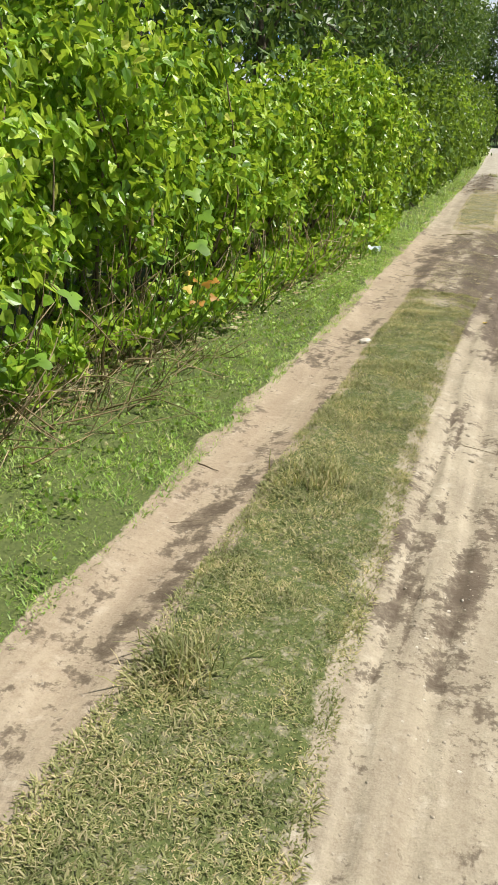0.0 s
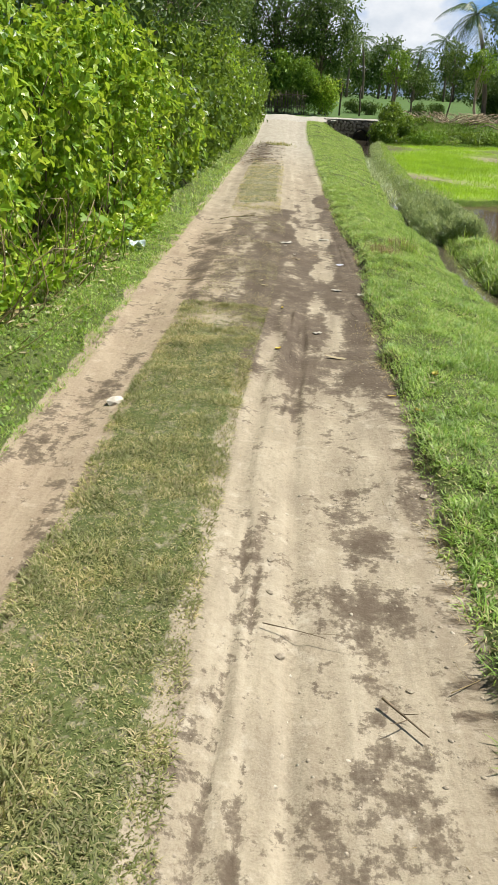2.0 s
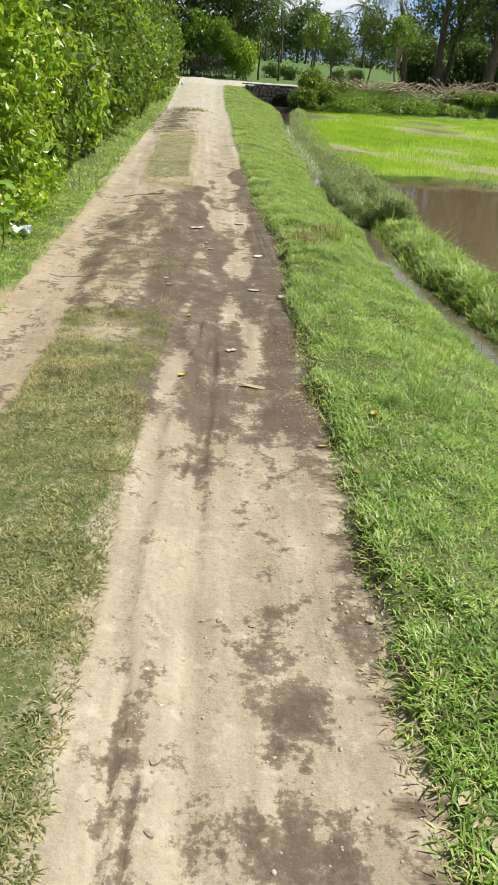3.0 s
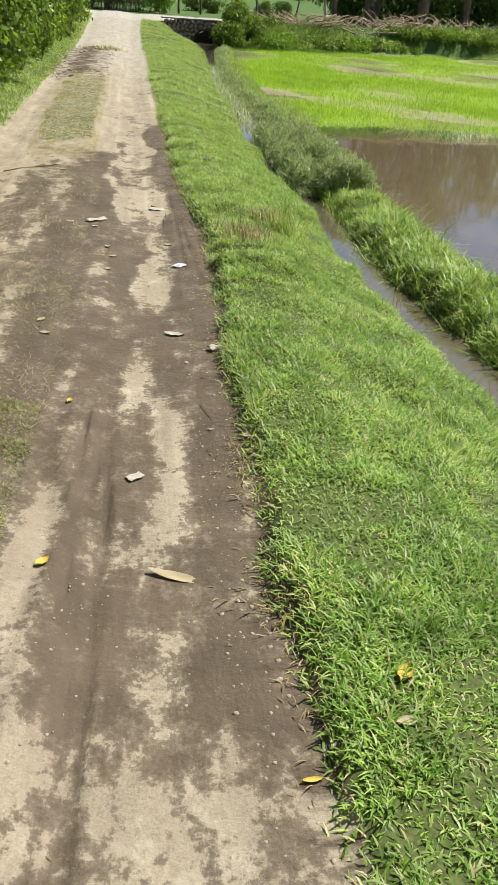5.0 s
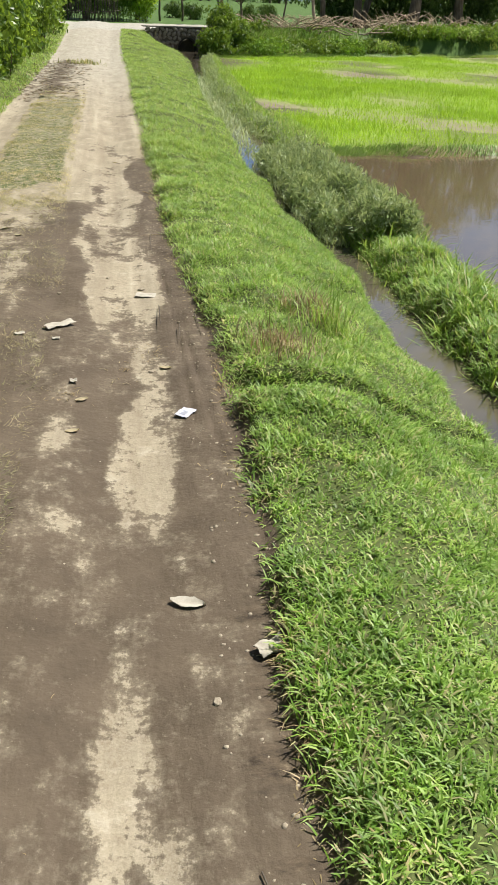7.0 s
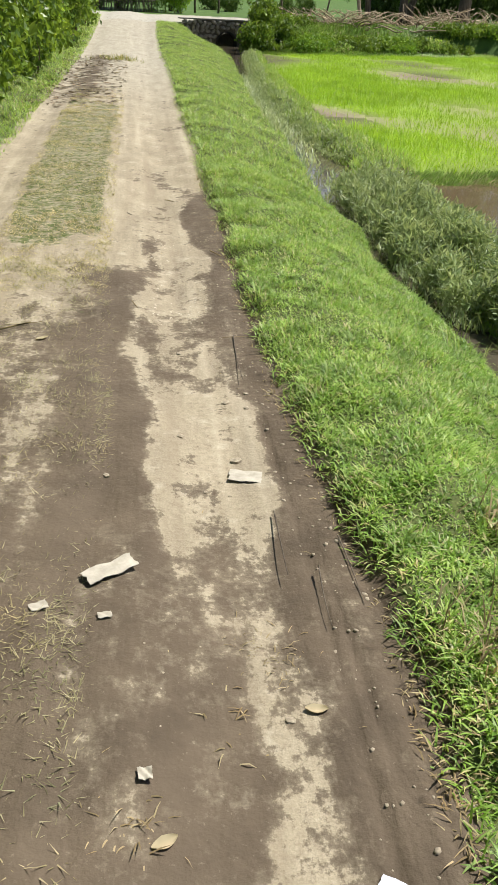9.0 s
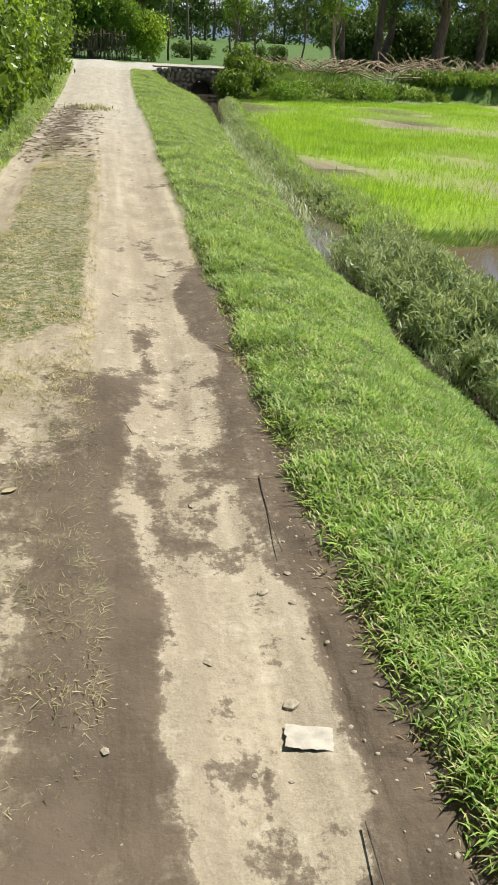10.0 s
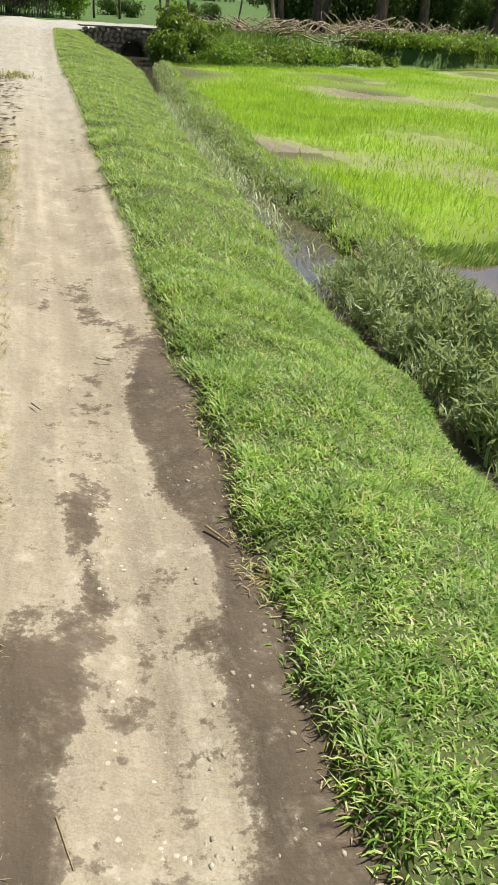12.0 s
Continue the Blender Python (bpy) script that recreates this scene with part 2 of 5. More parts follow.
# ---- plan: lines of the place as x over y ----
def line(*pts):
    ys, xs = [p[0] for p in pts], [p[1] for p in pts]
    return lambda y: np.interp(y, ys, xs)


road_right = line((-40, 5), (0, 1.38), (4.5, 1.2), (5.2, 1.1), (6.2, 1.02), (6.9, .94), (8, .84), (9, .77), (10.3, .68), (10.8, .65), (11.4, .6), (12.2, .45), (13, .34), (14, .22), (15, .12), (16.3, -.02), (17.6, -.15), (20.6, -.46), (22.5, -.66), (24.6, -.82), (30.9, -1.5), (36, -2.0), (41, -2.4), (44.5, -2.6))
mid_right = line((-40, 6), (0, .75), (1.5, .59), (2.2, .49), (3.2, .40), (4.3, .28), (6.4, .10), (8.3, .0), (12, -.3), (12.8, -.38), (13.9, -.53), (16.5, -.8), (23.3, -1.48), (60, -5))
mid_left = line((-40, 5), (0, .1), (2.4, -.11), (3.2, -.17), (4, -.26), (4.8, -.29), (6.6, -.46), (7.8, -.54), (13, -1.06), (14.6, -1.24), (17.5, -1.6), (20, -1.85), (23, -2.12), (60, -6))
road_left = line((-40, 4), (0, -.36), (2.6, -.54), (3.2, -.59), (4.1, -.67), (5.2, -.78), (6.6, -.88), (7.5, -.97), (9.1, -1.16), (11.2, -1.34), (14.3, -1.64), (19.4, -2.15), (25.6, -2.75), (30.5, -3.25), (40, -4.25), (60, -6.5))
hedge_foot = line((-40, 3), (0, -1.4), (3, -1.6), (6, -1.62), (8, -1.66), (11, -1.8), (14.4, -2.15), (21, -2.7), (32.6, -3.9), (41, -5.0))
ditch_left = line((-40, 10), (5, 2.8), (9.3, 2.12), (10.1, 1.92), (11, 1.84), (11.8, 1.69), (13.2, 1.64), (14, 1.54), (15.2, 1.32), (18.6, 1.03), (19.5, 1.0), (23.6, .66), (26.6, .5), (33, .28), (36, -.05), (39, -.85), (41.2, -1.45), (44, -1.5))
ditch_right = line((-40, 10.6), (5, 3.15), (9.8, 2.32), (10.6, 2.18), (11.2, 2.02), (12, 1.92), (13.1, 1.8), (14, 1.75), (17, 1.5), (19.8, 1.42), (20.7, 1.26), (23.3, .95), (26.6, .68), (28.9, .62), (36, .5), (39, .6), (41.2, .75), (44, .75))
bund_right = line((-40, 11.5), (5, 3.75), (11.2, 2.72), (12.2, 2.54), (13.5, 2.36), (15, 2.14), (17, 1.92), (18.2, 1.72), (19.6, 1.6))
rice_left = line((19, 2.1), (20.3, 1.95), (23.1, 1.5), (27, 1.25), (38, .85), (41, .6))


def pond_far(x):
    return 18.25 + 0.16 * (np.asarray(x) - 1.7)


def rice_far(x):
    return 37.6 + 0.52 * (np.minimum(np.asarray(x), 60) - .6)


def smooth(a, b, x):
    t = np.clip((np.asarray(x, float) - a) / (b - a), 0, 1)
    return t * t * (3 - 2 * t)


def band(x, a, b, soft):
    """1 between a and b, falling off over soft on both sides."""
    return smooth(a - soft, a + soft, x) * (1 - smooth(b - soft, b + soft, x))


rng = np.random.default_rng(7)
WAVES = [(rng.uniform(0.6, 7), rng.uniform(0, 2 * math.pi), rng.uniform(0, 6.28)) for _ in range(26)]


def wobble(x, y, scale=1.0):
    """Smooth irregular relief between about -1 and 1."""
    total = 0
    for k, a, p in WAVES:
        total = total + np.sin(scale * k * (np.cos(a) * x + np.sin(a) * y) + p) / (0.6 + 0.25 * k)
    return total / 4.2


pale_left = line((9.5, .3), (10, .2), (10.5, .22), (10.75, .27), (11.1, .17), (11.5, -.04), (12.5, -.17), (13, -.3), (13.5, -.28), (14, -.32), (14.6, -.4), (15, -.5), (16, -.9))
pale_right = line((9.5, .42), (10.5, .46), (10.75, .41), (11.1, .35), (11.5, .29), (12.5, .26), (12.7, .16), (13, .09), (13.5, .05), (14.2, .06), (14.5, .03), (14.7, -.03), (14.9, -.1), (15.5, -.17), (16.3, -.14), (17, -.1))


def tread(x, y):
    """Narrow tyre grooves, 0 to 1, where wheels turned off the middle strip and along the verge."""
    total = 0
    for lo, hi, x0, slope in ((6.1, 8.3, .34, -.075), (6.3, 8.4, .29, -.075), (6.0, 8.0, .405, -.07), (2.2, 5.2, .47, -.075), (2.2, 4.9, .55, -.08), (10.3, 11.9, .56, -.115), (10.2, 11.8, .495, -.115), (10.2, 11.6, .61, -.115), (10.4, 12.4, .40, -.115)):
        mid = (lo + hi) / 2
        centre = x0 + slope * (y - mid) + .008 * np.sin(3.1 * y + 40 * x0)
        total = total + band(x, centre - .009, centre + .009, .011) * band(y, lo, hi, .25) * (.7 + .3 * np.sin(7 * y + 25 * x0))
    return np.clip(total, 0, 1)


POND_Z, DITCH_Z, RICE_Z = -0.30, -0.36, -0.27


def rise(y):
    return 0.36 * smooth(30, 46, y)


def layers(x, y):
    """Height and the cover of the ground at x, y (arrays)."""
    x, y = np.asarray(x, float), np.asarray(y, float)
    w = wobble(x, y, 2.6) * 0.022
    rr, ml, mr, rl = road_right(y) + w, mid_left(y) + w, mid_right(y) - w, road_left(y) + wobble(x, y, 2.9) * .04
    dl, dr, br, hf = ditch_left(y) + 1.2 * w, ditch_right(y), bund_right(y), hedge_foot(y)
    crossing = smooth(40.9, 42.0, y - 0.28 * (np.clip(x, -2.4, 1) + 1.9) - .5 * np.clip(-4.2 - x, 0, 3) * (x < -4))
    base = rise(y)
    z = base + 0.012 * wobble(x, y, 3.0)
    z = z + 0.02 * band(x, ml, mr, .06)
    z = z - 0.03 * band(x, mr + .25, rr - .2, .16) - 0.025 * band(x, rl + .12, ml - .12, .1)
    z = z + 0.10 * (1 - smooth(rl - .7, rl, x)) * (1 - crossing)
    ru = (x - mr) / np.maximum(rr - mr, .3)
    z = z - .014 * (band(ru, .10, .18, .03) + band(ru, .33, .39, .03)) * band(y, 0, 8.5, .6)
    z = z - .014 * tread(x, y) + .02 * np.exp(-((x - .235) / .02) ** 2) * band(y, 7.0, 8.4, .2) * np.clip(.5 + wobble(x, y, 6), 0, 1)
    verge = smooth(rr - .03, rr + .06, x) * (1 - crossing)
    z = z + verge * (0.05 + 0.018 * wobble(x, y, 2.4) + 0.03 * smooth(rr, rr + .5, x))
    slope = np.clip((x - rr - .25) / np.maximum(dl - .05 - rr - .25, .2), 0, 1)
    z = z - verge * .33 * slope ** 1.35 * (1 - smooth(38, 43, y))
    ym = y + .12 * (x - rr) + .04 * wobble(x, y, 2)
    z = z - verge * (.10 * band(ym, 10.56, 10.78, .07) - .03 * smooth(8.4, 10.0, ym) * (1 - smooth(10.47, 10.58, ym)))
    drop = smooth(dl - .12, dl + .03, x) * (1 - smooth(42.15, 42.35, y))
    z = z * (1 - drop) + drop * (DITCH_Z - 0.12)
    bund = smooth(dr - .05, dr + .24, x)
    z = z + bund * drop * (np.interp(y, (14, 15, 18.2, 19.2), (.26, .22, .14, .22)) + 0.03 * wobble(x, y, 2))
    pond = smooth(br - .12, br + .12, x) * (1 - smooth(-.12, .12, y - pond_far(x) - 0.15 * wobble(x, y, 1.0)))
    z = z * (1 - pond) + pond * (POND_Z - 0.1)
    rice = smooth(0, .22, x - rice_left(y)) * smooth(.4, .6, y - pond_far(x)) * (1 - smooth(-.3, .1, y - rice_far(x)))
    z = z * (1 - rice) + rice * (RICE_Z - .02 + 0.035 * wobble(x, y, .5))
    far = np.where(x > -1, smooth(.3, 1.9, y - rice_far(x)), 0) * smooth(-1, .4, x)
    far = far * (1 - drop * (1 - smooth(dr + .1, dr + .5, x)))
    z = z * (1 - far) + far * (.38 + 0.06 * wobble(x, y, 1))
    beyond = smooth(7, 11, y - rice_far(np.maximum(x, -2)) - np.interp(x, (-2, 1, 4), (4, 3, 0)))
    z = z * (1 - beyond) + beyond * (.25 + .8 * smooth(58, 115, y))
    turf = np.maximum(verge * (1 - drop * (z < DITCH_Z + .06)), 1 - smooth(rl - .07, rl + .03, x))
    mid = band(x, ml, mr, .05)
    strength = np.interp(y + .5 * wobble(x, y, 2.2), (-50, 7.7, 8.3, 13.9, 14.8, 21, 22.5, 60), (.6, .6, .30, .24, .55, .52, .15, .0))
    turf = np.maximum(turf, mid * strength) * (1 - crossing * (x < 1.2))
    litter = band(y, 21.3, 29.5, 1.0) * (band(x, rl - .3, ml + .3, .2) * .44 + .28 * band(x, ml, mr + .55 * band(y, 25, 29, 1), .2))
    litter = np.maximum(litter, (1 - smooth(hf - .25, hf + .25 + .35 * band(y, 2.6, 4.6, .5), x)) * (1 - crossing) * .9)
    litter = np.maximum(litter, .46 * band(x, rr - .13, rr + .1, .07) * (1 - smooth(13, 16, y)))
    u = (x - mr) / np.maximum(rr - mr, .3)
    bed = smooth(6.35, 7.35, y + .35 * wobble(x, y, 3.0)) * smooth(-.32, .06, x - mr)
    core = np.interp(y, (9.5, 9.8, 10.5, 10.8, 11.1, 11.5, 11.7, 12.5, 12.7, 13.0, 13.4, 14, 14.6), (0, 1, .95, .85, .5, .7, 1.1, 1.1, .4, .45, .6, .74, 1.05))
    core = core * band(x, pale_left(y) + w, pale_right(y) - w, .035)
    end = 1 - smooth(-.25, .3, y - np.where(x < .5 * (pale_left(y) + pale_right(y)), 14.15, 16.1))
    damp = .87 * bed * end * (1 - .88 * core) + .14 * band(u, 0, 1.05, .1) * band(y, 1, 6.8, .8)
    damp = damp + .5 * band(u, -.8, -.03, .12) * band(y, 8.0, 13.3, .5) + .22 * band(x, rl, ml, .06) * band(y, 1, 13, .6)
    wet_spots = ((-0.3, 3.4, 0.08, 0.7, 0.34), (-0.22, 2.3, 0.07, 0.5, 0.38), (-0.62, 6.0, 0.06, 0.6, 0.25), (-0.85, 11.2, 0.2, 1.2, 0.3), (0.74, 2.9, 0.09, 0.5, 0.55), (0.86, 3.6, 0.12, 0.35, 0.4), (0.45, 3.0, 0.03, 0.5, 0.45), (0.56, 3.1, 0.035, 0.4, 0.4), (0.8, 4.6, 0.14, 0.14, 0.5), (0.86, 5.0, 0.1, 0.2, 0.5), (0.42, 5.0, 0.04, 0.3, 0.4), (0.98, 4.6, 0.08, 0.12, 0.4), (0.7, 5.3, 0.12, 0.2, 0.35), (1.0, 5.6, 0.07, 0.4, 0.35))
    more_wet = ((-0.34, 14.7, 0.09, 0.32, 0.75), (-0.27, 14.25, 0.05, 0.18, 0.7), (-0.2, 16.2, 0.09, 0.3, 0.6), (-0.4, 16.5, 0.12, 0.18, 0.5), (-0.62, 16.6, 0.04, 0.15, 0.45), (-0.5, 16.9, 0.14, 0.25, 0.4), (-0.5, 19.5, 0.2, 0.25, 0.45), (-0.65, 21.4, 0.2, 0.3, 0.35), (-0.03, 16.0, 0.04, 0.5, 0.45), (-0.15, 14.3, 0.04, 0.1, 0.4), (-0.02, 14.15, 0.05, 0.08, 0.45), (0.45, 6.5, 0.12, 0.2, 0.45), (0.85, 6.5, 0.12, 0.15, 0.4), (0.12, 11.9, 0.03, 0.15, 0.4))
    dry_spots = ((0.35, 8.7, 0.055, 0.4, -0.85), (0.57, 7.95, 0.06, 0.5, -0.85), (0.5, 8.35, 0.05, 0.25, -0.6), (0.62, 7.05, 0.05, 0.15, -0.6), (0.5, 7.35, 0.03, 0.2, -0.5), (0.82, 7.95, 0.03, 0.35, -0.6), (0.16, 7.5, 0.07, 0.6, -0.75), (0.08, 8.6, 0.05, 0.35, -0.5), (0.1, 9.7, 0.1, 0.12, -0.4), (0.0, 10.25, 0.06, 0.16, -0.6), (-0.02, 10.6, 0.07, 0.08, -0.5), (0.33, 9.2, 0.05, 0.12, -0.4), (0.52, 10.2, 0.03, 0.25, -0.4), (-0.3, 13.0, 0.05, 0.12, -0.5), (0.08, 13.0, 0.05, 0.22, -0.6))
    for sx, sy, rx, ry, k in wet_spots + more_wet + dry_spots:
        damp = damp + k * np.exp(-(((x - sx) / rx) ** 2 + ((y - sy) / ry) ** 2))
    # the tyre grooves are darker as well, by way of this layer
    damp = damp + .4 * tread(x, y)
    damp = damp * (x < rr + .1) * (x > rl - .1) - .02
    red = band(x, rl - .1, ml + .2, .15) * smooth(-1, 3, y) * (1 - smooth(11, 15, y))
    mud = np.maximum(drop * (z < -.2), pond)
    mud = np.maximum(mud, band(y - pond_far(x), .0, .35, .15) * smooth(br - .1, br + .1, x) * .85)
    meadow = np.maximum(beyond, band(y - rice_far(x), -.5, 2.1, .25) * smooth(.2, .6, x))
    pale = np.maximum(crossing, .55 * smooth(17, 30, y)) * (1 - meadow) * (1 - smooth(.5, 1.0, x))
    field = (rice * np.clip(.7 + .7 * (1 - .5 * smooth(30, 40, y)) * wobble(x, y, .35) + .2 * smooth(22, 30, y) - .5 * (1 - smooth(.2, 1.6, x - rice_left(y))), 0, 1))
    mud = mud * (1 - rice) + rice * (1 - field) * .5
    return z, dict(turf=turf, litter=litter, damp=damp, red=red, mud=mud, field=field, meadow=meadow, pale=pale)


def height(x, y):
    return layers(x, y)[0]


def mesh_from(name, verts, faces, material, smooth_shade=True, uniform=None):
    """A mesh from arrays: verts (n, 3), faces a list of (m, k) index arrays."""
    me = bpy.data.meshes.new(name)
    faces = [np.asarray(f, np.int32) for f in faces if len(f)]
    loops = np.concatenate([f.ravel() for f in faces])
    sizes = np.concatenate([np.full(len(f), f.shape[1], np.int32) for f in faces])
    me.vertices.add(len(verts))
    me.vertices.foreach_set("co", np.asarray(verts, np.float32).ravel())
    me.loops.add(len(loops))
    me.loops.foreach_set("vertex_index", loops)
    me.polygons.add(len(sizes))
    me.polygons.foreach_set("loop_start", np.concatenate(([0], np.cumsum(sizes)[:-1])).astype(np.int32))
    me.polygons.foreach_set("loop_total", sizes)
    me.polygons.foreach_set("use_smooth", np.full(len(sizes), smooth_shade))
    me.update(calc_edges=True)
    me.materials.append(material)
    return me


def thing(name, label, category, place=(0, 0, 0), group="", kind=""):
    ob = new(name)
    ob.location = place
    return tagged(ob, label, category, group, kind)


def part(name, mesh, parent, label="", kind=""):
    ob = new(name, mesh)
    ob.parent = parent
    return tagged(ob, label, kind=kind)


# ---- ground ----
def spread(dense_from, dense_to, step, out_low, out_high, grow):
    inner = list(np.arange(dense_from, dense_to, step))
    lo, hi, d = [dense_from], [inner[-1]], step
    while lo[-1] > out_low or hi[-1] < out_high:
        d *= grow
        if lo[-1] > out_low:
            lo.append(lo[-1] - d)
        if hi[-1] < out_high:
            hi.append(hi[-1] + d)
    return np.array(lo[:0:-1] + inner + hi[1:])


gx = np.unique(np.round(np.concatenate((spread(-2.4, 3.3, .035, -700, 700, 1.045), np.arange(-.5, 1.25, .02))), 4))
gx = gx[np.concatenate(([True], np.diff(gx) > .004))]
gy = np.concatenate((spread(0.6, 20.0, .038, -300, 20, 1.06)[:-1], np.arange(20.3, 56, .22), spread(56.2, 57, .3, 56, 1200, 1.07)))
gy = np.unique(np.round(gy, 3))
X, Y = np.meshgrid(gx, gy)
gz, cover = layers(X.ravel(), Y.ravel())
gv = np.column_stack((X.ravel(), Y.ravel(), gz))
nx, ny = len(gx), len(gy)
i = (np.arange(ny - 1)[:, None] * nx + np.arange(nx - 1)[None, :]).ravel()
ground_mesh = mesh_from("ground", gv, [np.column_stack((i, i + 1, i + nx + 1, i + nx))], M_ground)
for key, values in cover.items():
    at = ground_mesh.attributes.new(key, "FLOAT", "POINT")
    at.data.foreach_set("value", values.astype(np.float32))
tagged(new("ground", ground_mesh), "sandy two-track dirt road between green grass verges, a ditch and paddies", "ground", kind="structure")


def water_sheet(name, label, left, right, ys, z, material):
    v, n = [], len(ys)
    for y in ys:
        v += [(left(y), y, z), (right(y), y, z)]
    k = np.arange(n - 1) * 2
    ob = new(name, mesh_from(name, np.array(v, float), [np.column_stack((k, k + 1, k + 3, k + 2))], material))
    return tagged(ob, label, "water", kind="structure")


water_sheet("water_ditch", "shallow grey water standing in the narrow ditch", lambda y: ditch_left(y) - .3, lambda y: ditch_right(y) + .12, np.arange(3, 42.6, .4), DITCH_Z, M_ditch)
water_sheet("water_pond", "still brown water of a flooded paddy mirroring the sky", lambda y: bund_right(min(y, 19.4)) - .1, lambda y: 60.0, np.array([-10.0, 4, 8, 12, 14, 16, 18, 18.9]), POND_Z, M_pond)


# ---- foliage ----
def unit(v):
    return v / np.maximum(np.linalg.norm(v, axis=1, keepdims=True), 1e-9)


def blades(name, pos, length, width, lean, material, seed, curl=.5, fine=False):
    """Grass blades, one bent strip each, at pos (n, 3)."""
    r = np.random.default_rng(seed)
    n = len(pos)
    a = r.uniform(0, 2 * math.pi, n)
    out = np.column_stack((np.cos(a), np.sin(a), np.zeros(n)))
    side = np.column_stack((-np.sin(a), np.cos(a), np.zeros(n)))
    length = length * r.uniform(.55, 1.25, n)
    width = width * r.uniform(.7, 1.3, n)
    tilt = np.clip(r.normal(lean, .28, n), .02, 1.5)
    up = np.array((0, 0, 1.0))
    d1 = out * np.sin(tilt)[:, None] + up * np.cos(tilt)[:, None]
    t2 = np.clip(tilt + curl * r.uniform(.2, 1.4, n), 0, 2.0)
    d2 = out * np.sin(t2)[:, None] + up * np.cos(t2)[:, None]
    mid = pos + d1 * (length * .55)[:, None]
    tip = mid + d2 * (length * .45)[:, None]
    s = side * (width / 2)[:, None]
    v = np.stack((pos - s, pos + s, mid + s * .8, mid - s * .8, tip), 1).reshape(-1, 3)
    if fine:
        k = np.arange(n) * 3
        v = np.stack((pos - s, pos + s, tip), 1).reshape(-1, 3)
        return mesh_from(name, v, [np.column_stack((k, k + 1, k + 2))], material)
    k = np.arange(n) * 5
    return mesh_from(name, v, [np.column_stack((k, k + 1, k + 2, k + 3)), np.column_stack((k + 3, k + 2, k + 4))], material)


def leaves(pos, normal, length, width, r, droop=.6, ovate=True):
    """Arrays of folded leaves that hang outwards: verts and faces."""
    n = len(pos)
    normal = unit(normal + r.normal(0, .45, (n, 3)))
    down = np.array((0, 0, -1.0))
    d = unit(r.normal(0, .6, (n, 3)) + down * droop + normal * .25)
    side = unit(np.cross(d, normal))
    nrm = np.cross(side, d)
    L = (length * r.uniform(.6, 1.3, n))[:, None]
    W = (width * r.uniform(.7, 1.25, n))[:, None] * .5
    base = pos
    tip = pos + d * L - nrm * L * .12
    m = pos + d * L * .42 - nrm * W * .22
    if ovate:
        l1, r1 = pos + d * L * .22 - side * W + nrm * W * .1, pos + d * L * .22 + side * W + nrm * W * .1
        l2, r2 = pos + d * L * .6 - side * W * .72, pos + d * L * .6 + side * W * .72
        v = np.stack((base, l1, l2, tip, r2, r1, m), 1).reshape(-1, 3)
        k = np.arange(n) * 7
        f = [np.column_stack((k, k + 6, k + 2, k + 1)), np.column_stack((k + 6, k + 3, k + 2)), np.column_stack((k, k + 5, k + 4, k + 6)), np.column_stack((k + 6, k + 4, k + 3))]
    else:
        l1, r1 = pos + d * L * .45 - side * W + nrm * W * .2, pos + d * L * .45 + side * W + nrm * W * .2
        v = np.stack((base, l1, tip, r1), 1).reshape(-1, 3)
        k = np.arange(n) * 4
        f = [np.column_stack((k, k + 2, k + 1)), np.column_stack((k, k + 3, k + 2))]
    return v, f


def join(pieces):
    vs, fs, off = [], [], 0
    for v, f in pieces:
        vs.append(v)
        fs += [np.asarray(a) + off for a in f]
        off += len(v)
    return np.concatenate(vs), fs


def tube(path, radii, sides=6):
    """A tapered tube along points."""
    path, radii = np.asarray(path, float), np.asarray(radii, float)
    n = len(path)
    t = unit(np.gradient(path, axis=0))
    ref = np.where(np.abs(t[:, 2:3]) > .9, np.array((1.0, 0, 0)), np.array((0, 0, 1.0)))
    a = unit(np.cross(t, ref))
    b = np.cross(t, a)
    ang = np.arange(sides) * 2 * math.pi / sides
    v = path[:, None] + radii[:, None, None] * (np.cos(ang)[None, :, None] * a[:, None] + np.sin(ang)[None, :, None] * b[:, None])
    i, j = np.meshgrid(np.arange(n - 1), np.arange(sides), indexing="ij")
    j2 = (j + 1) % sides
    f = np.column_stack(((i * sides + j).ravel(), (i * sides + j2).ravel(), ((i + 1) * sides + j2).ravel(), ((i + 1) * sides + j).ravel()))
    return v.reshape(-1, 3), [f, np.arange((n - 1) * sides, n * sides)[None, :], np.arange(sides)[None, ::-1]]


def bent(a, b, r, sag=.1, n=6):
    a, b = np.asarray(a, float), np.asarray(b, float)
    t = np.linspace(0, 1, n)[:, None]
    d = np.linalg.norm(b - a)
    return a + (b - a) * t + np.sin(t * math.pi) * r.normal(0, sag * d, 3) + r.normal(0, .012 * d, (n, 3)) * (t > 0)


def clumps(centre, radii, count, r, gap=.5):
    """Centres of foliage clumps in the outer part of an uneven crown."""
    d = unit(r.normal(0, 1, (count, 3)))
    q = r.uniform(gap, 1.0, count) ** .6
    return np.asarray(centre) + d * q[:, None] * np.asarray(radii) * r.uniform(.8, 1.15, (count, 1)), d


def crown(centres, size, per, length, width, r, ovate=False, droop=.5, flat=.8):
    n = len(centres) * per
    c = np.repeat(centres, per, 0)
    s = np.repeat(size * r.uniform(.6, 1.3, len(centres)), per)
    d = unit(r.normal(0, 1, (n, 3)))
    off = d * (s * r.uniform(.25, 1, n) ** .5)[:, None] * np.array((1, 1, flat))
    nrm = unit(d + np.array((0, 0, .5)))
    return leaves(c + off, nrm, np.full(n, length), np.full(n, width), r, droop, ovate)


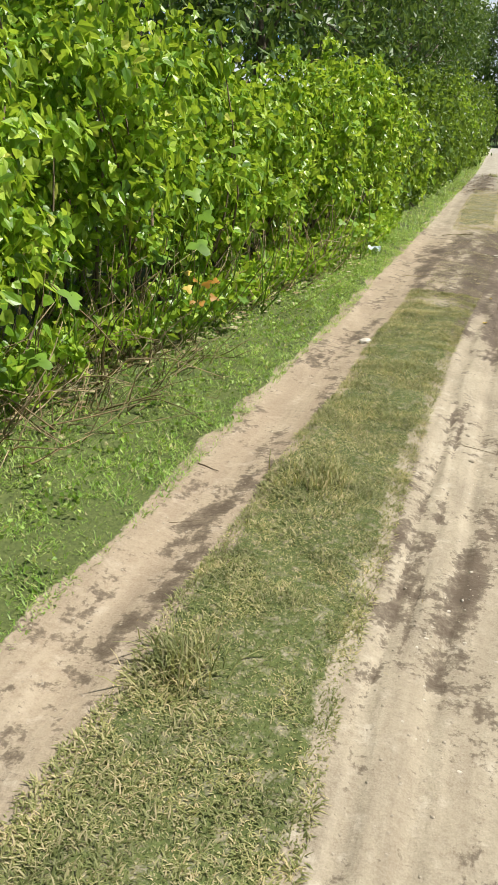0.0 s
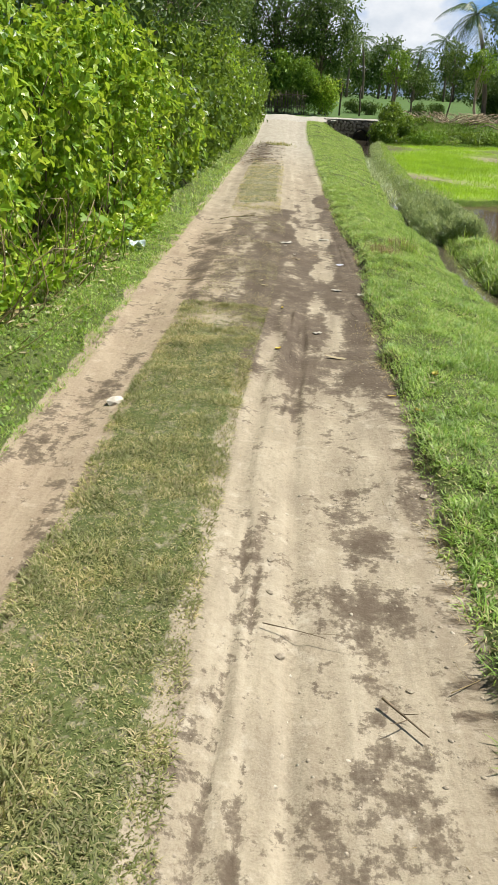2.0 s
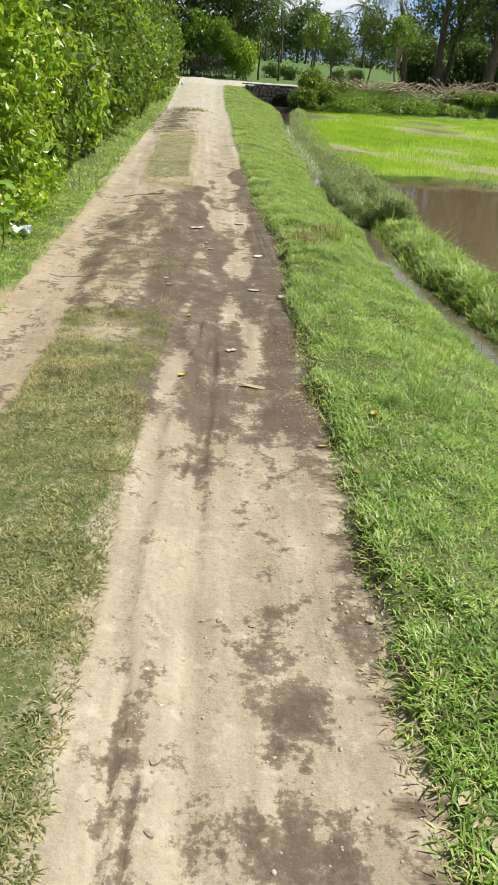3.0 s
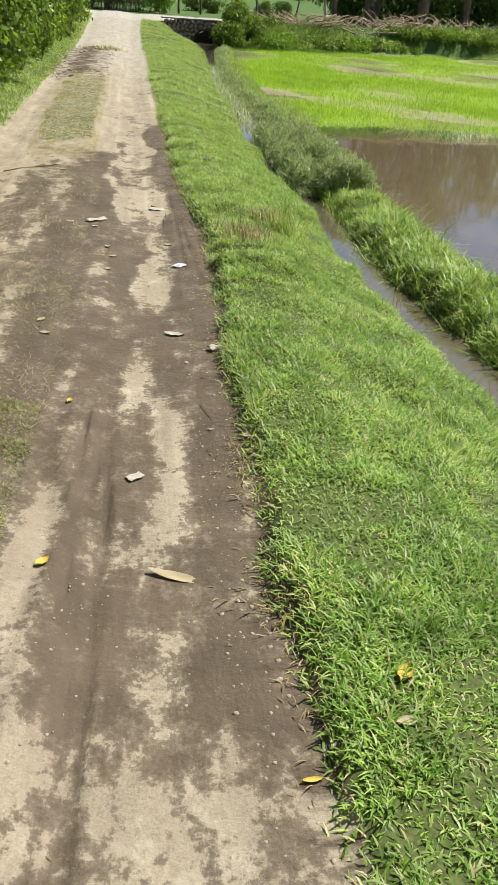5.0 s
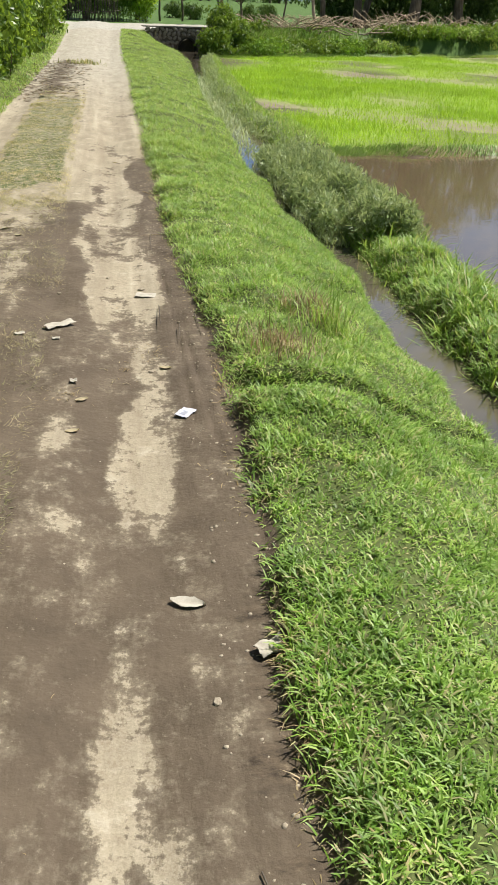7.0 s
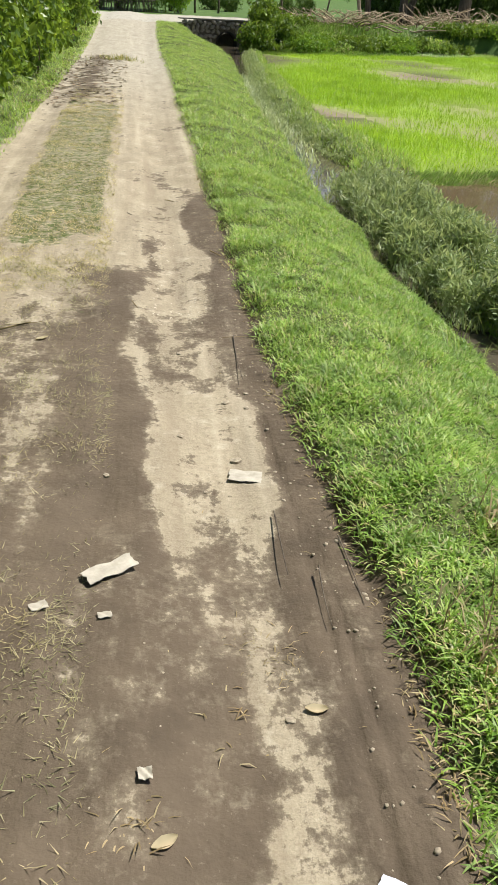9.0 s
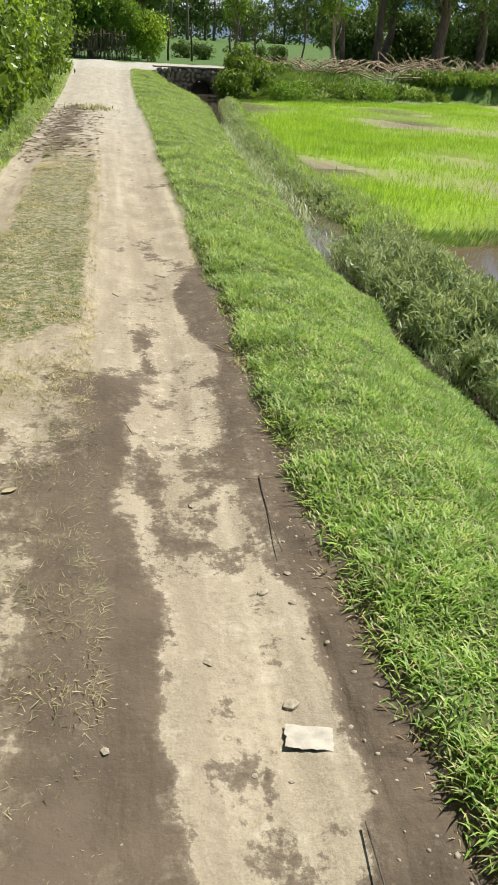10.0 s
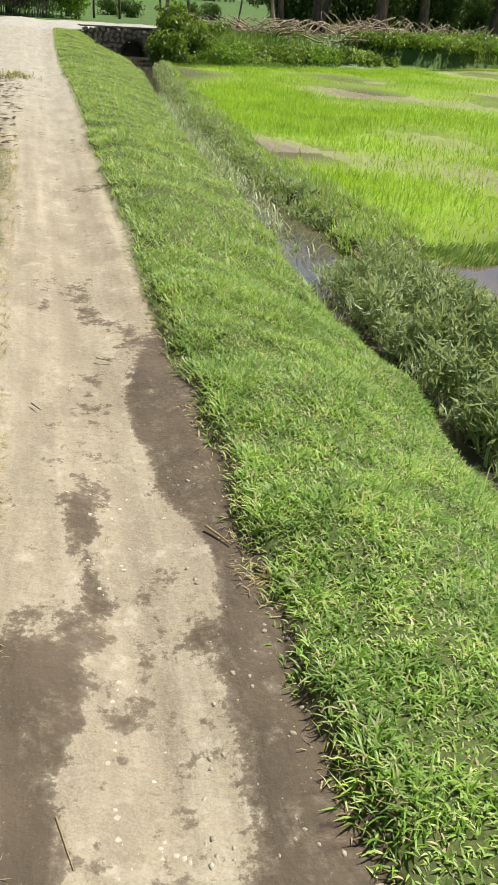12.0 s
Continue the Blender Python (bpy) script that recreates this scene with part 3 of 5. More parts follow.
def tree(name, label, place, tall, radii, material, bark, seed, count=70, per=40, leaf=(.16, .07), trunk=.12, clear=.45, clump=.5, category="tree", group="", droop=.5, lean=(0, 0)):
    r = np.random.default_rng(seed)
    x, y = place
    ob = thing(name, label, category, (x, y, float(height(x, y)) - .03), group)
    centre = np.array((lean[0], lean[1], tall - radii[2] * .8))
    top = centre + np.array((0, 0, radii[2] * .4))
    stem = bent((0, 0, 0), top, r, .03, 9)
    wood = [tube(stem, np.linspace(trunk, trunk * .3, 9), 8)]
    cs, _ = clumps(centre, radii, count, r)
    cs = cs[cs[:, 2] > tall * .08]
    for c in cs[::3]:
        k = r.integers(3, 8)
        wood.append(tube(bent(stem[k], c, r, .07, 5), np.linspace(trunk * .3, trunk * .06, 5), 4))
    v, f = join(wood)
    part("trunk", mesh_from("trunk", v, f, bark), ob)
    v, f = crown(cs, clump, per, leaf[0], leaf[1], r, False, droop)
    part("crown", mesh_from("crown", v, f, material, False), ob)
    return ob


def shrub(name, label, place, tall, radii, material, seed, count, per, leaf, group="", stems=14, clump=.22, ovate=True, category="bush"):
    r = np.random.default_rng(seed)
    x, y = place
    ob = thing(name, label, category, (x, y, float(height(x, y)) - .02), group)
    centre = np.array((0, 0, tall * .55))
    cs, _ = clumps(centre, (radii[0], radii[1], tall * .47), count, r, .35)
    cs = cs[cs[:, 2] > .06]
    for k in range(stems):
        c = cs[r.integers(len(cs))]
        a = np.array((c[0] * .35 + r.normal(0, .12), c[1] * .45 + r.normal(0, .15), 0))
        v, f = tube(bent(a, c, r, .08, 6), np.linspace(.014, .004, 6), 5)
        part("stem", mesh_from("stem", v, f, M_twig), ob)
    v, f = crown(cs, clump, per, leaf[0], leaf[1], r, ovate, .75)
    part("foliage", mesh_from("foliage", v, f, material, False), ob)
    return ob


def scatter(count, ylo, yhi, left, right, seed, density=None):
    r = np.random.default_rng(seed)
    y = r.uniform(ylo, yhi, count)
    a, b = left(y), right(y)
    x = a + (b - a) * r.uniform(0, 1, count)
    if density is not None:
        keep = r.uniform(0, 1, count) < density(x, y)
        x, y = x[keep], y[keep]
    return np.column_stack((x, y, height(x, y) - .004))


def tufted(x, y):
    """Growth of the grass from tuft to gap, about .3 to 1.5."""
    return np.clip(.95 + .75 * wobble(x, y, 11.0) + .5 * wobble(y + 3, x, 4.0), .3, 1.5)


def turf(name, label, count, ylo, yhi, left, right, length, width, lean, material, seed, density=None, curl=.6, even=.35, fine=False):
    pos = scatter(count, ylo, yhi, left, right, seed, density)
    grow = tufted(pos[:, 0], pos[:, 1])
    keep = np.random.default_rng(seed + 5000).uniform(0, 1, len(pos)) < even + .6 * grow
    pos, length = pos[keep], length * (.45 + .55 * grow[keep])
    ob = new(name, blades(name, pos, length, width, lean, material, seed, curl, fine))
    return tagged(ob, label, "grass", kind="stuff")


def patchy(x, y):
    return .55 + .45 * wobble(x, y, 3.5)


def verge_density(x, y):
    rr = road_right(y) + wobble(x, y, 2.6) * .022
    return smooth(rr - .06, rr + .08, x) * (1 - smooth(40.7, 41.6, y - .28 * (x + 1.9)))


turf("grass", "lush bright green grass on the raised road verge", 400000, 2.5, 17.5, lambda y: road_right(y) - .04, lambda y: ditch_left(y) + .0, .047, .0054, 1.02, M_grass, 11, verge_density)
turf("grass", "green grass of the verge towards the crossing", 130000, 17.5, 43, lambda y: road_right(y) - .05, lambda y: ditch_left(y) + .02, .075, .0095, .95, M_grass, 12, verge_density, fine=True)
turf("grass", "short green grass along the foot of the hedge", 150000, .5, 13, lambda y: hedge_foot(y) - .1, lambda y: road_left(y) + .04, .036, .0066, 1.0, M_grass, 13, fine=True)
turf("grass", "green grass along the hedge further on", 52000, 13, 44, lambda y: hedge_foot(y) - .7, lambda y: road_left(y) + .05, .08, .0115, .8, M_grass, 14, fine=True)
turf("grass", "short trodden grass between the two wheel tracks", 230000, .4, 8.4, lambda y: mid_left(y) - .03, lambda y: mid_right(y) + .03, .028, .0042, 1.15, M_short, 15, lambda x, y: np.clip(.85 + .4 * wobble(x, y, 4), .3, 1), even=.7)
turf("grass", "sparse dry grass between the wheel tracks", 95000, 13.6, 23, lambda y: mid_left(y) + .0, lambda y: mid_right(y) + .03, .032, .0036, 1.35, M_dry_grass, 16, lambda x, y: np.interp(y, (8.4, 9, 13, 14.5, 21, 23), (.5, .55, .65, .95, .9, .1)) * np.clip(patchy(x, y) + np.interp(y, (8, 13, 15), (.3, .3, .6)), 0, 1))
turf("straw", "dry grass clippings matted on the worn middle strip", 120000, 8.1, 14.3, lambda y: mid_left(y) + .08, lambda y: mid_right(y) + .05, .034, .004, 1.45, M_clippings, 27, lambda x, y: np.clip(.65 + .8 * wobble(x, y, 3.0), .25, 1), fine=True)
turf("grass", "dense grass on the bund beside the ditch", 70000, 8.5, 15.5, lambda y: ditch_right(y) - .02, lambda y: bund_right(y) + .06, .10, .008, .85, M_grass, 17)
turf("grass", "shaggy taller grass clumps on the bund", 9000, 8.5, 15.5, lambda y: ditch_right(y) + .02, lambda y: bund_right(y) + .05, .2, .011, .9, M_grass, 25, patchy)
turf("grass", "grass on the bund between ditch and rice field", 70000, 18.45, 41, lambda y: ditch_right(y) + .0, lambda y: np.where(y < 20.2, 2.2, rice_left(y)) + .05, .11, .0135, .7, M_grass, 18, fine=True)


def bank_grass(name, label, count, xlo, xhi, dlo, dhi, edge, length, width, material, seed, lean=.7, density=None):
    """Blades along an edge that runs across, between dlo and dhi beyond it."""
    r = np.random.default_rng(seed)
    x = r.uniform(xlo, xhi, count)
    y = edge(x) + r.uniform(dlo, dhi, count)
    if density is not None:
        keep = r.uniform(0, 1, count) < density(x, y)
        x, y = x[keep], y[keep]
    ob = new(name, blades(name, np.column_stack((x, y, height(x, y) - .004)), length, width, lean, material, seed))
    return tagged(ob, label, "grass", kind="stuff")


bank_grass("grass", "grass on the bank between pond and rice field", 20000, 1.7, 12, .08, .55, pond_far, .09, .012, M_grass, 20)
bank_grass("grass", "rank green weeds on the slope below the far road", 40000, .7, 22, -.6, 2.0, rice_far, .2, .03, M_grass, 26, .6)
bank_grass("straw", "dry straw washed up along the pond bank", 3500, 2.6, 11, -.1, .25, pond_far, .22, .009, M_straw, 21, 1.2)


def rice_density(x, y):
    return np.clip(.8 + .95 * wobble(x, y, .35) - .9 * (1 - smooth(.1, 1.8, x - rice_left(y))), .05, 1) * np.clip(.8 - 1.2 * wobble(.3 * x + 9, y, .5), .45, 1)


rr_ = np.random.default_rng(22)
rx_ = rr_.uniform(.5, 24, 520000)
ry_ = 18.9 + (rice_far(rx_) - 18.9) * rr_.uniform(0, 1, len(rx_)) ** 1.15
ok_ = (rx_ > rice_left(ry_) + .12) & (ry_ > pond_far(rx_) + .5) & (rr_.uniform(0, 1, len(rx_)) < rice_density(rx_, ry_))
rx_, ry_ = rx_[ok_], ry_[ok_]
rice_ob = new("rice", blades("rice", np.column_stack((rx_, ry_, height(rx_, ry_))), .105, .0105, .45, M_rice, 22, .6, True))
tagged(rice_ob, "bright lime-green young rice in a wet field", "rice", kind="stuff")
turf("straw", "dry grass litter along the edge of the road", 24000, 2.5, 17, lambda y: road_right(y) - .07, lambda y: road_right(y) + .13, .04, .004, 1.35, M_straw, 23, patchy)
turf("straw", "dry bits of grass on the wheel tracks", 1300, 1, 16, lambda y: mid_left(y) - .1, lambda y: road_right(y), .026, .0025, 1.54, M_straw, 24)


# ---- hedge on the other side of the left track ----
HEDGE = "tall leafy green hedge bush beside the dirt road"
for k, (dx, y, tall, rx, ry, cnt) in enumerate(((-.55, 1.2, 2.3, .7, .9, 120), (-.45, 3.2, 2.25, .7, .9, 190), (-.42, 4.7, 2.25, .68, .9, 200), (-.5, 6.2, 1.95, .65, .85, 190), (-.55, 7.7, 1.75, .65, .85, 170),
                                                (-.5, 9.2, 1.95, .68, .9, 180), (-.3, 10.7, 2.2, .75, .9, 190), (-.45, 12.2, 2.05, .75, .95, 160))):
    shrub("hedge_bush", HEDGE, (float(hedge_foot(y)) + dx, y), tall, (rx, ry), M_hedge, 40 + k, int(cnt * .9), 42, (.08, .056), "hedge bushes", 24, .19)
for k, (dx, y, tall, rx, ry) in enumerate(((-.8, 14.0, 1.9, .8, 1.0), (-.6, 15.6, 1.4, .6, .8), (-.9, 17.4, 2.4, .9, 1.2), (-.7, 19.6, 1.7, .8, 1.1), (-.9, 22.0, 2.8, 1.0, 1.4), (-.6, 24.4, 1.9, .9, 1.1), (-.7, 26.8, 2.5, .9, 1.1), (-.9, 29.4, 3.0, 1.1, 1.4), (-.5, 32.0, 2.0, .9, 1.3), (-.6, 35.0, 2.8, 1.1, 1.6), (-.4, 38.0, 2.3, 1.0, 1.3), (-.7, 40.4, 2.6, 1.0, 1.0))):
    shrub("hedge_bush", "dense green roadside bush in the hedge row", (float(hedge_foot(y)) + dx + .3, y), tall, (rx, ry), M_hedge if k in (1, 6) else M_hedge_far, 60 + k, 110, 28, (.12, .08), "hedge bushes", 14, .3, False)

# tall trees behind the hedge
for k, (x, y, tall, rad) in enumerate(((-3.6, 5.0, 5.5, (1.7, 1.9, 2.4)), (-4.0, 8.6, 6.0, (1.9, 2.1, 2.6)), (-4.4, 12.5, 6.5, (2.0, 2.2, 2.8)), (-4.4, 16.5, 6.5, (1.9, 2.3, 2.9)), (-4.9, 21.0, 7.0, (2.1, 2.5, 3.0)), (-5.4, 26.0, 7.0, (2.1, 2.7, 3.0)),
                                       (-6.0, 31.5, 7.2, (2.2, 2.8, 3.1)), (-6.6, 37.0, 7.4, (2.3, 2.8, 3.2)), (-7.6, 42.0, 7.5, (2.4, 2.6, 3.2)), (-6.4, 14.5, 8.0, (2.4, 3, 3.6)), (-7.0, 24.0, 8.5, (2.6, 3.4, 3.8)), (-8.4, 34.0, 9.0, (2.8, 3.6, 4.0)))):
    tree("tree", "tall dark green tree behind the roadside hedge", (x, y), tall, rad, M_tree, M_pale_bark if k in (3, 5) else M_bark, 80 + k, 110, 70, (.15, .075), .10, clump=.62, group="trees behind the hedge")


# ---- herbs along the ditch ----
def herb(name, label, x, y, z, count, per, tall, leaf, material, seed):
    r = np.random.default_rng(seed)
    n = len(x)
    c = np.column_stack((x, y, z + r.uniform(.3, 1.0, n) * tall))
    v, f = crown(c, .07, per, leaf[0], leaf[1], r, False, -.35, 1.0)
    ob = new(name, mesh_from(name, v, f, material, False))
    return tagged(ob, label, "weeds", kind="stuff")


r_h = np.random.default_rng(31)
hy = r_h.uniform(14.2, 18.3, 2600)
hx = ditch_left(hy) + .1 + (bund_right(hy) + .06 - ditch_left(hy) - .1) * r_h.uniform(0, 1, 2600)
ok = r_h.uniform(0, 1, 2600) < np.clip(.6 + 1.4 * wobble(hx, hy, 7), .04, 1) * np.interp(hy, (17, 18.3), (1, .4))
hx, hy = hx[ok], hy[ok]
herb("water_herbs", "dense grey-green water herbs growing over the ditch", hx, hy, np.maximum(height(hx, hy), DITCH_Z) + .02, len(hx), 16, .24, (.072, .0155), M_herb, 32)
hy = r_h.uniform(14.3, 18.4, 9000)
hx = ditch_left(hy) + .08 + (bund_right(hy) + .04 - ditch_left(hy) - .08) * r_h.uniform(0, 1, 9000)
hz = np.maximum(height(hx, hy), DITCH_Z) + r_h.uniform(0, .1, 9000) * np.clip(.6 + .6 * wobble(hx, hy, 3), .1, 1.2)
tagged(new("water_grass", blades("water_grass", np.column_stack((hx, hy, hz)), .09, .008, .6, M_herb, 35, .5)), "pale lance-leaved water grass growing over the ditch", "weeds", kind="stuff")
hy = r_h.uniform(19.8, 38, 600)
hx = ditch_right(hy) - .02 + r_h.uniform(0, .3, 600)
herb("water_herbs", "green weeds hanging over the ditch's edge", hx, hy, np.maximum(height(hx, hy), DITCH_Z), 600, 16, .06, (.07, .022), M_herb, 33)
hy = r_h.uniform(18.8, 30, 5000)
hx = ditch_left(hy) + r_h.uniform(-.05, .3, 5000)
ok = r_h.uniform(0, 1, 5000) < np.interp(hy, (19, 21, 22.5, 30), (.1, .3, 1, .7))
hx, hy = hx[ok], hy[ok]
tagged(new("water_grass", blades("water_grass", np.column_stack((hx, hy, np.maximum(height(hx, hy), DITCH_Z) - .01)), .15, .014, .7, M_herb, 36, .6)), "pale water grass standing in the ditch", "weeds", kind="stuff")


# ---- culvert, crossing and embankment ----
def icosphere(radius, squash, seed, sub=2):
    r = np.random.default_rng(seed)
    bm = bmesh.new()
    bmesh.ops.create_icosphere(bm, subdivisions=sub, radius=radius)
    v = np.array([p.co[:] for p in bm.verts])
    bm.verts.ensure_lookup_table()
    f = np.array([[p.index for p in face.verts] for face in bm.faces])
    bm.free()
    k = r.normal(0, 1, (4, 3)) * 1.6 / radius
    v = v * (1 + .12 * np.sin(v @ k.T + r.uniform(0, 6, 4)).sum(1, keepdims=True) * .5) * np.asarray(squash)
    return v, [f]


def culvert():
    """A rubble wall with a concrete pipe through it."""
    a, b = np.array((-1.5, 41.35)), np.array((1.0, 42.0))
    ob = thing("culvert_bridge", "low rubble stone wall over a dark concrete culvert pipe", "bridge", (a[0], a[1], -.75))
    d = b - a
    width = np.linalg.norm(d)
    angle = math.atan2(d[1], d[0])
    ob.rotation_euler = (0, 0, angle)
    cx, cz, rad = 1.5, .48, .37
    n = 20
    ang = np.linspace(0, 2 * math.pi, n, endpoint=False)
    hole = np.column_stack((cx + rad * np.cos(ang), np.zeros(n), cz + rad * np.sin(ang)))
    top = 1.18
    rim = []
    for t in ang:
        c, s = math.cos(t), math.sin(t)
        k = min((width + .1 - cx) / c if c > 1e-6 else 1e9, -(cx + .1) / c if c < -1e-6 else 1e9, (top - cz) / s if s > 1e-6 else 1e9, -(cz + .3) / s if s < -1e-6 else 1e9)
        rim.append((cx + k * c, 0, cz + k * s))
    rim = np.array(rim)
    back = np.array((0, .35, 0))
    v = np.concatenate((hole, rim, hole + back, rim + back))
    i = np.arange(n)
    j = (i + 1) % n
    f = [np.column_stack((i, j, j + n, i + n)), np.column_stack((i + n, j + n, j + 3 * n, i + 3 * n)), np.column_stack((j, i, i + 2 * n, j + 2 * n)), np.column_stack((j + 2 * n, i + 2 * n, i + 3 * n, j + 3 * n))]
    part("wall", mesh_from("wall", v, f, M_mortar, False), ob, "dark old mortar")
    p1 = np.column_stack((cx + rad * np.cos(ang), np.full(n, -.06), cz + rad * np.sin(ang)))
    p2 = np.column_stack((cx + (rad - .035) * np.cos(ang), np.full(n, -.06), cz + (rad - .035) * np.sin(ang)))
    deep = np.array((0, 4.0, 0))
    v = np.concatenate((p1, p2, p1 + deep, p2 + deep))
    f = [np.column_stack((i, j, j + n, i + n)), np.column_stack((i + n, j + n, j + 3 * n, i + 3 * n)), np.column_stack((j, i, i + 2 * n, j + 2 * n)), np.arange(3 * n, 4 * n)[None, :]]
    part("pipe", mesh_from("pipe", v, f, M_dark), ob, "dark round concrete pipe")
    v, f = box((-.12, -.05, top), (width + .25, .45, top + .04))
    part("coping", mesh_from("coping", v, f, M_cement, False), ob, "grey concrete coping")
    r = np.random.default_rng(5)
    shapes = []
    for k in range(6):
        v, f = icosphere(.085, (1.25, .6, .8), 200 + k, 1)
        shapes.append(mesh_from("stone", v, f, M_stone, False))
    z = .02
    row = 0
    while z < top - .05:
        x = .02 + (row % 2) * .11
        while x < width:
            if math.hypot(x - cx, z - cz) > rad + .09:
                st = part("stone", shapes[r.integers(6)], ob)
                st.location = (x, -.01 + r.uniform(-.03, .02), z + r.uniform(-.03, .03))
                st.rotation_euler = (r.uniform(-.3, .3), r.uniform(-3, 3), 0)
            x += .17 * r.uniform(.8, 1.25)
        z += .135
        row += 1


def box(lo, hi):
    (a, b, c), (d, e, g) = lo, hi
    v = np.array(((a, b, c), (d, b, c), (d, e, c), (a, e, c), (a, b, g), (d, b, g), (d, e, g), (a, e, g)), float)
    return v, [np.array(((0, 3, 2, 1), (4, 5, 6, 7), (0, 1, 5, 4), (1, 2, 6, 5), (2, 3, 7, 6), (3, 0, 4, 7)))]


culvert()


def stake_fence():
    r = np.random.default_rng(9)
    ob = thing("stake_fence", "old fence of thin dark upright wooden stakes", "fence", (-6.5, 53.0, float(height(-6.5, 53.0))))
    for k in range(62):
        x = k * .048
        h = r.uniform(.95, 1.35)
        v, f = tube(bent((0, 0, -.1), (r.normal(0, .04), r.normal(0, .03), h), r, .01, 4), (.014, .014, .012, .008), 5)
        part("stake", mesh_from("stake", v, f, M_fence), ob).location = (x, r.normal(0, .02), 0)
    for z in (.4, 1.0):
        v, f = tube(bent((-.1, -.03, z), (3.1, -.03, z + .05), r, .003, 8), np.full(8, .018), 5)
        part("rail", mesh_from("rail", v, f, M_fence), ob)


stake_fence()

# trees and bushes behind the crossing
FAR = "trees across the crossing"
tree("tree", "large bushy green tree across the crossing", (-5.6, 57.0), 8.2, (3.2, 2.2, 3.0), M_tree, M_bark, 120, 150, 70, (.22, .10), .16, clump=.75, group=FAR)
tree("tree", "large leafy green tree across the crossing", (-3.0, 58.0), 7.2, (1.9, 1.8, 3.0), M_tree, M_bark, 121, 120, 70, (.22, .10), .14, clump=.6, group=FAR)
tree("tree", "dark green tree behind the stake fence", (-9.2, 55.0), 7.5, (2.8, 2.0, 3.2), M_tree, M_bark, 122, 130, 60, (.22, .10), .14, clump=.75, group=FAR)
tree("tree", "tall tree at the corner of the crossing", (-11.5, 50.0), 8.5, (3.0, 2.5, 3.6), M_tree, M_bark, 123, 130, 60, (.22, .10), .14, clump=.8, group=FAR)
shrub("bush", "broad-leaved pale green bush above the fence", (-5.0, 54.4), 3.2, (.9, .7), M_tree_light, 124, 70, 40, (.3, .13), FAR, 8, .4, False)
shrub("bush", "green bamboo-like bush beside the fence", (-3.7, 54.3), 3.0, (1.0, .8), M_tree_light, 125, 90, 50, (.3, .05), FAR, 12, .45, False)
shrub("bush", "yellow-green rounded bush at the road's edge", (-2.5, 54.0), 2.1, (.75, .7), M_hedge, 126, 80, 40, (.13, .08), FAR, 8, .35, False)
shrub("bush", "dark green bush behind the fence", (-6.6, 54.6), 2.6, (1.1, .8), M_tree, 127, 90, 50, (.2, .09), FAR, 8, .45, False)
shrub("bush", "leafy bush at the end of the hedge", (-8.6, 52.6), 2.4, (1.0, .8), M_hedge_far, 128, 90, 40, (.16, .09), FAR, 8, .4, False)

# posts along the far road
for k, (x, y) in enumerate(((-1.75, 57.0), (-.6, 58.0), (1.3, 57.5))):
    r = np.random.default_rng(300 + k)
    ob = thing("post", "thin dark wooden post at the field's edge", "post", (x, y, float(height(x, y)) - .1), "roadside posts")
    v, f = tube(bent((0, 0, 0), (.03, 0, 2.0 - .2 * k), r, .01, 5), np.linspace(.06, .045, 5), 7)
    part("pole", mesh_from("pole", v, f, M_fence), ob)

# embankment on the right: shrubs, young trees, brush
EMB = "bushes on the embankment"
for k, (x, d, tall, rx, mat) in enumerate(((.9, .5, 1.0, .6, M_herb), (1.7, 1.0, .95, .6, M_herb), (1.1, 2.2, 1.15, .55, M_hedge_far), (2.6, .7, .75, .6, M_hedge_far), (2.1, 2.4, .8, .5, M_tree), (3.6, .8, .6, .6, M_herb), (4.6, .7, .7, .7, M_hedge_far), (5.7, .9, .55, .7, M_herb),
                                           (6.8, .7, .7, .7, M_hedge_far), (8.0, .9, .6, .7, M_herb), (9.2, .8, .7, .8, M_hedge_far), (10.6, .9, .7, .8, M_hedge_far), (12.2, .9, .8, .9, M_herb), (14, 1, .8, 1.0, M_hedge_far), (16, 1, .9, 1.1, M_hedge_far), (18.5, 1, .9, 1.2, M_hedge_far))):
    shrub("bush", "low leafy bush on the embankment above the rice field", (x, float(rice_far(x)) + d), tall * (.8 if k < 3 else .55), (rx * (.8 if k < 3 else 1.5), .6), M_hedge_far if k % 4 != 3 else M_tree_light, 140 + k, 60, 30, (.13, .06), EMB, 8, .2, False)

r_b = np.random.default_rng(155)
for k in range(16):
    x = 1.2 + k * 1.15 + r_b.uniform(-.3, .3)
    shrub("bush", "low weedy bush at the edge of the rice field", (x, float(rice_far(x)) + r_b.uniform(.0, .5)), r_b.uniform(.22, .5), (.75, .45), (M_hedge_far, M_tree_light, M_grass)[k % 3], 240 + k, 40, 24, (.11, .05), EMB, 5, .18, False)


def brush_pile(x, y, length, tall, seed, label):
    r = np.random.default_rng(seed)
    ob = thing("brush_pile", label, "brush pile", (x, y, float(height(x, y)) - .02), "brush piles")
    pieces = []
    for k in range(120):
        a = np.array((r.uniform(-length / 2, length / 2), r.normal(0, .35), r.uniform(0, tall) * r.uniform(.2, 1)))
        t = r.uniform(-1.2, 1.2)
        d = np.array((math.cos(t) * r.choice((-1, 1)), math.sin(t) * .6, r.uniform(-.4, 1.0))) * r.uniform(.3, 1.2)
        b = a + d
        b[2] = np.clip(b[2], .03, tall * 1.7)
        w = r.uniform(.012, .03)
        pieces.append(tube(bent(a, b, r, .1, 5), np.linspace(w, w * .5, 5), 4))
    v, f = join(pieces)
    part("brushwood", mesh_from("brushwood", v, f, M_bleached), ob, "dry bleached branches", "stuff")


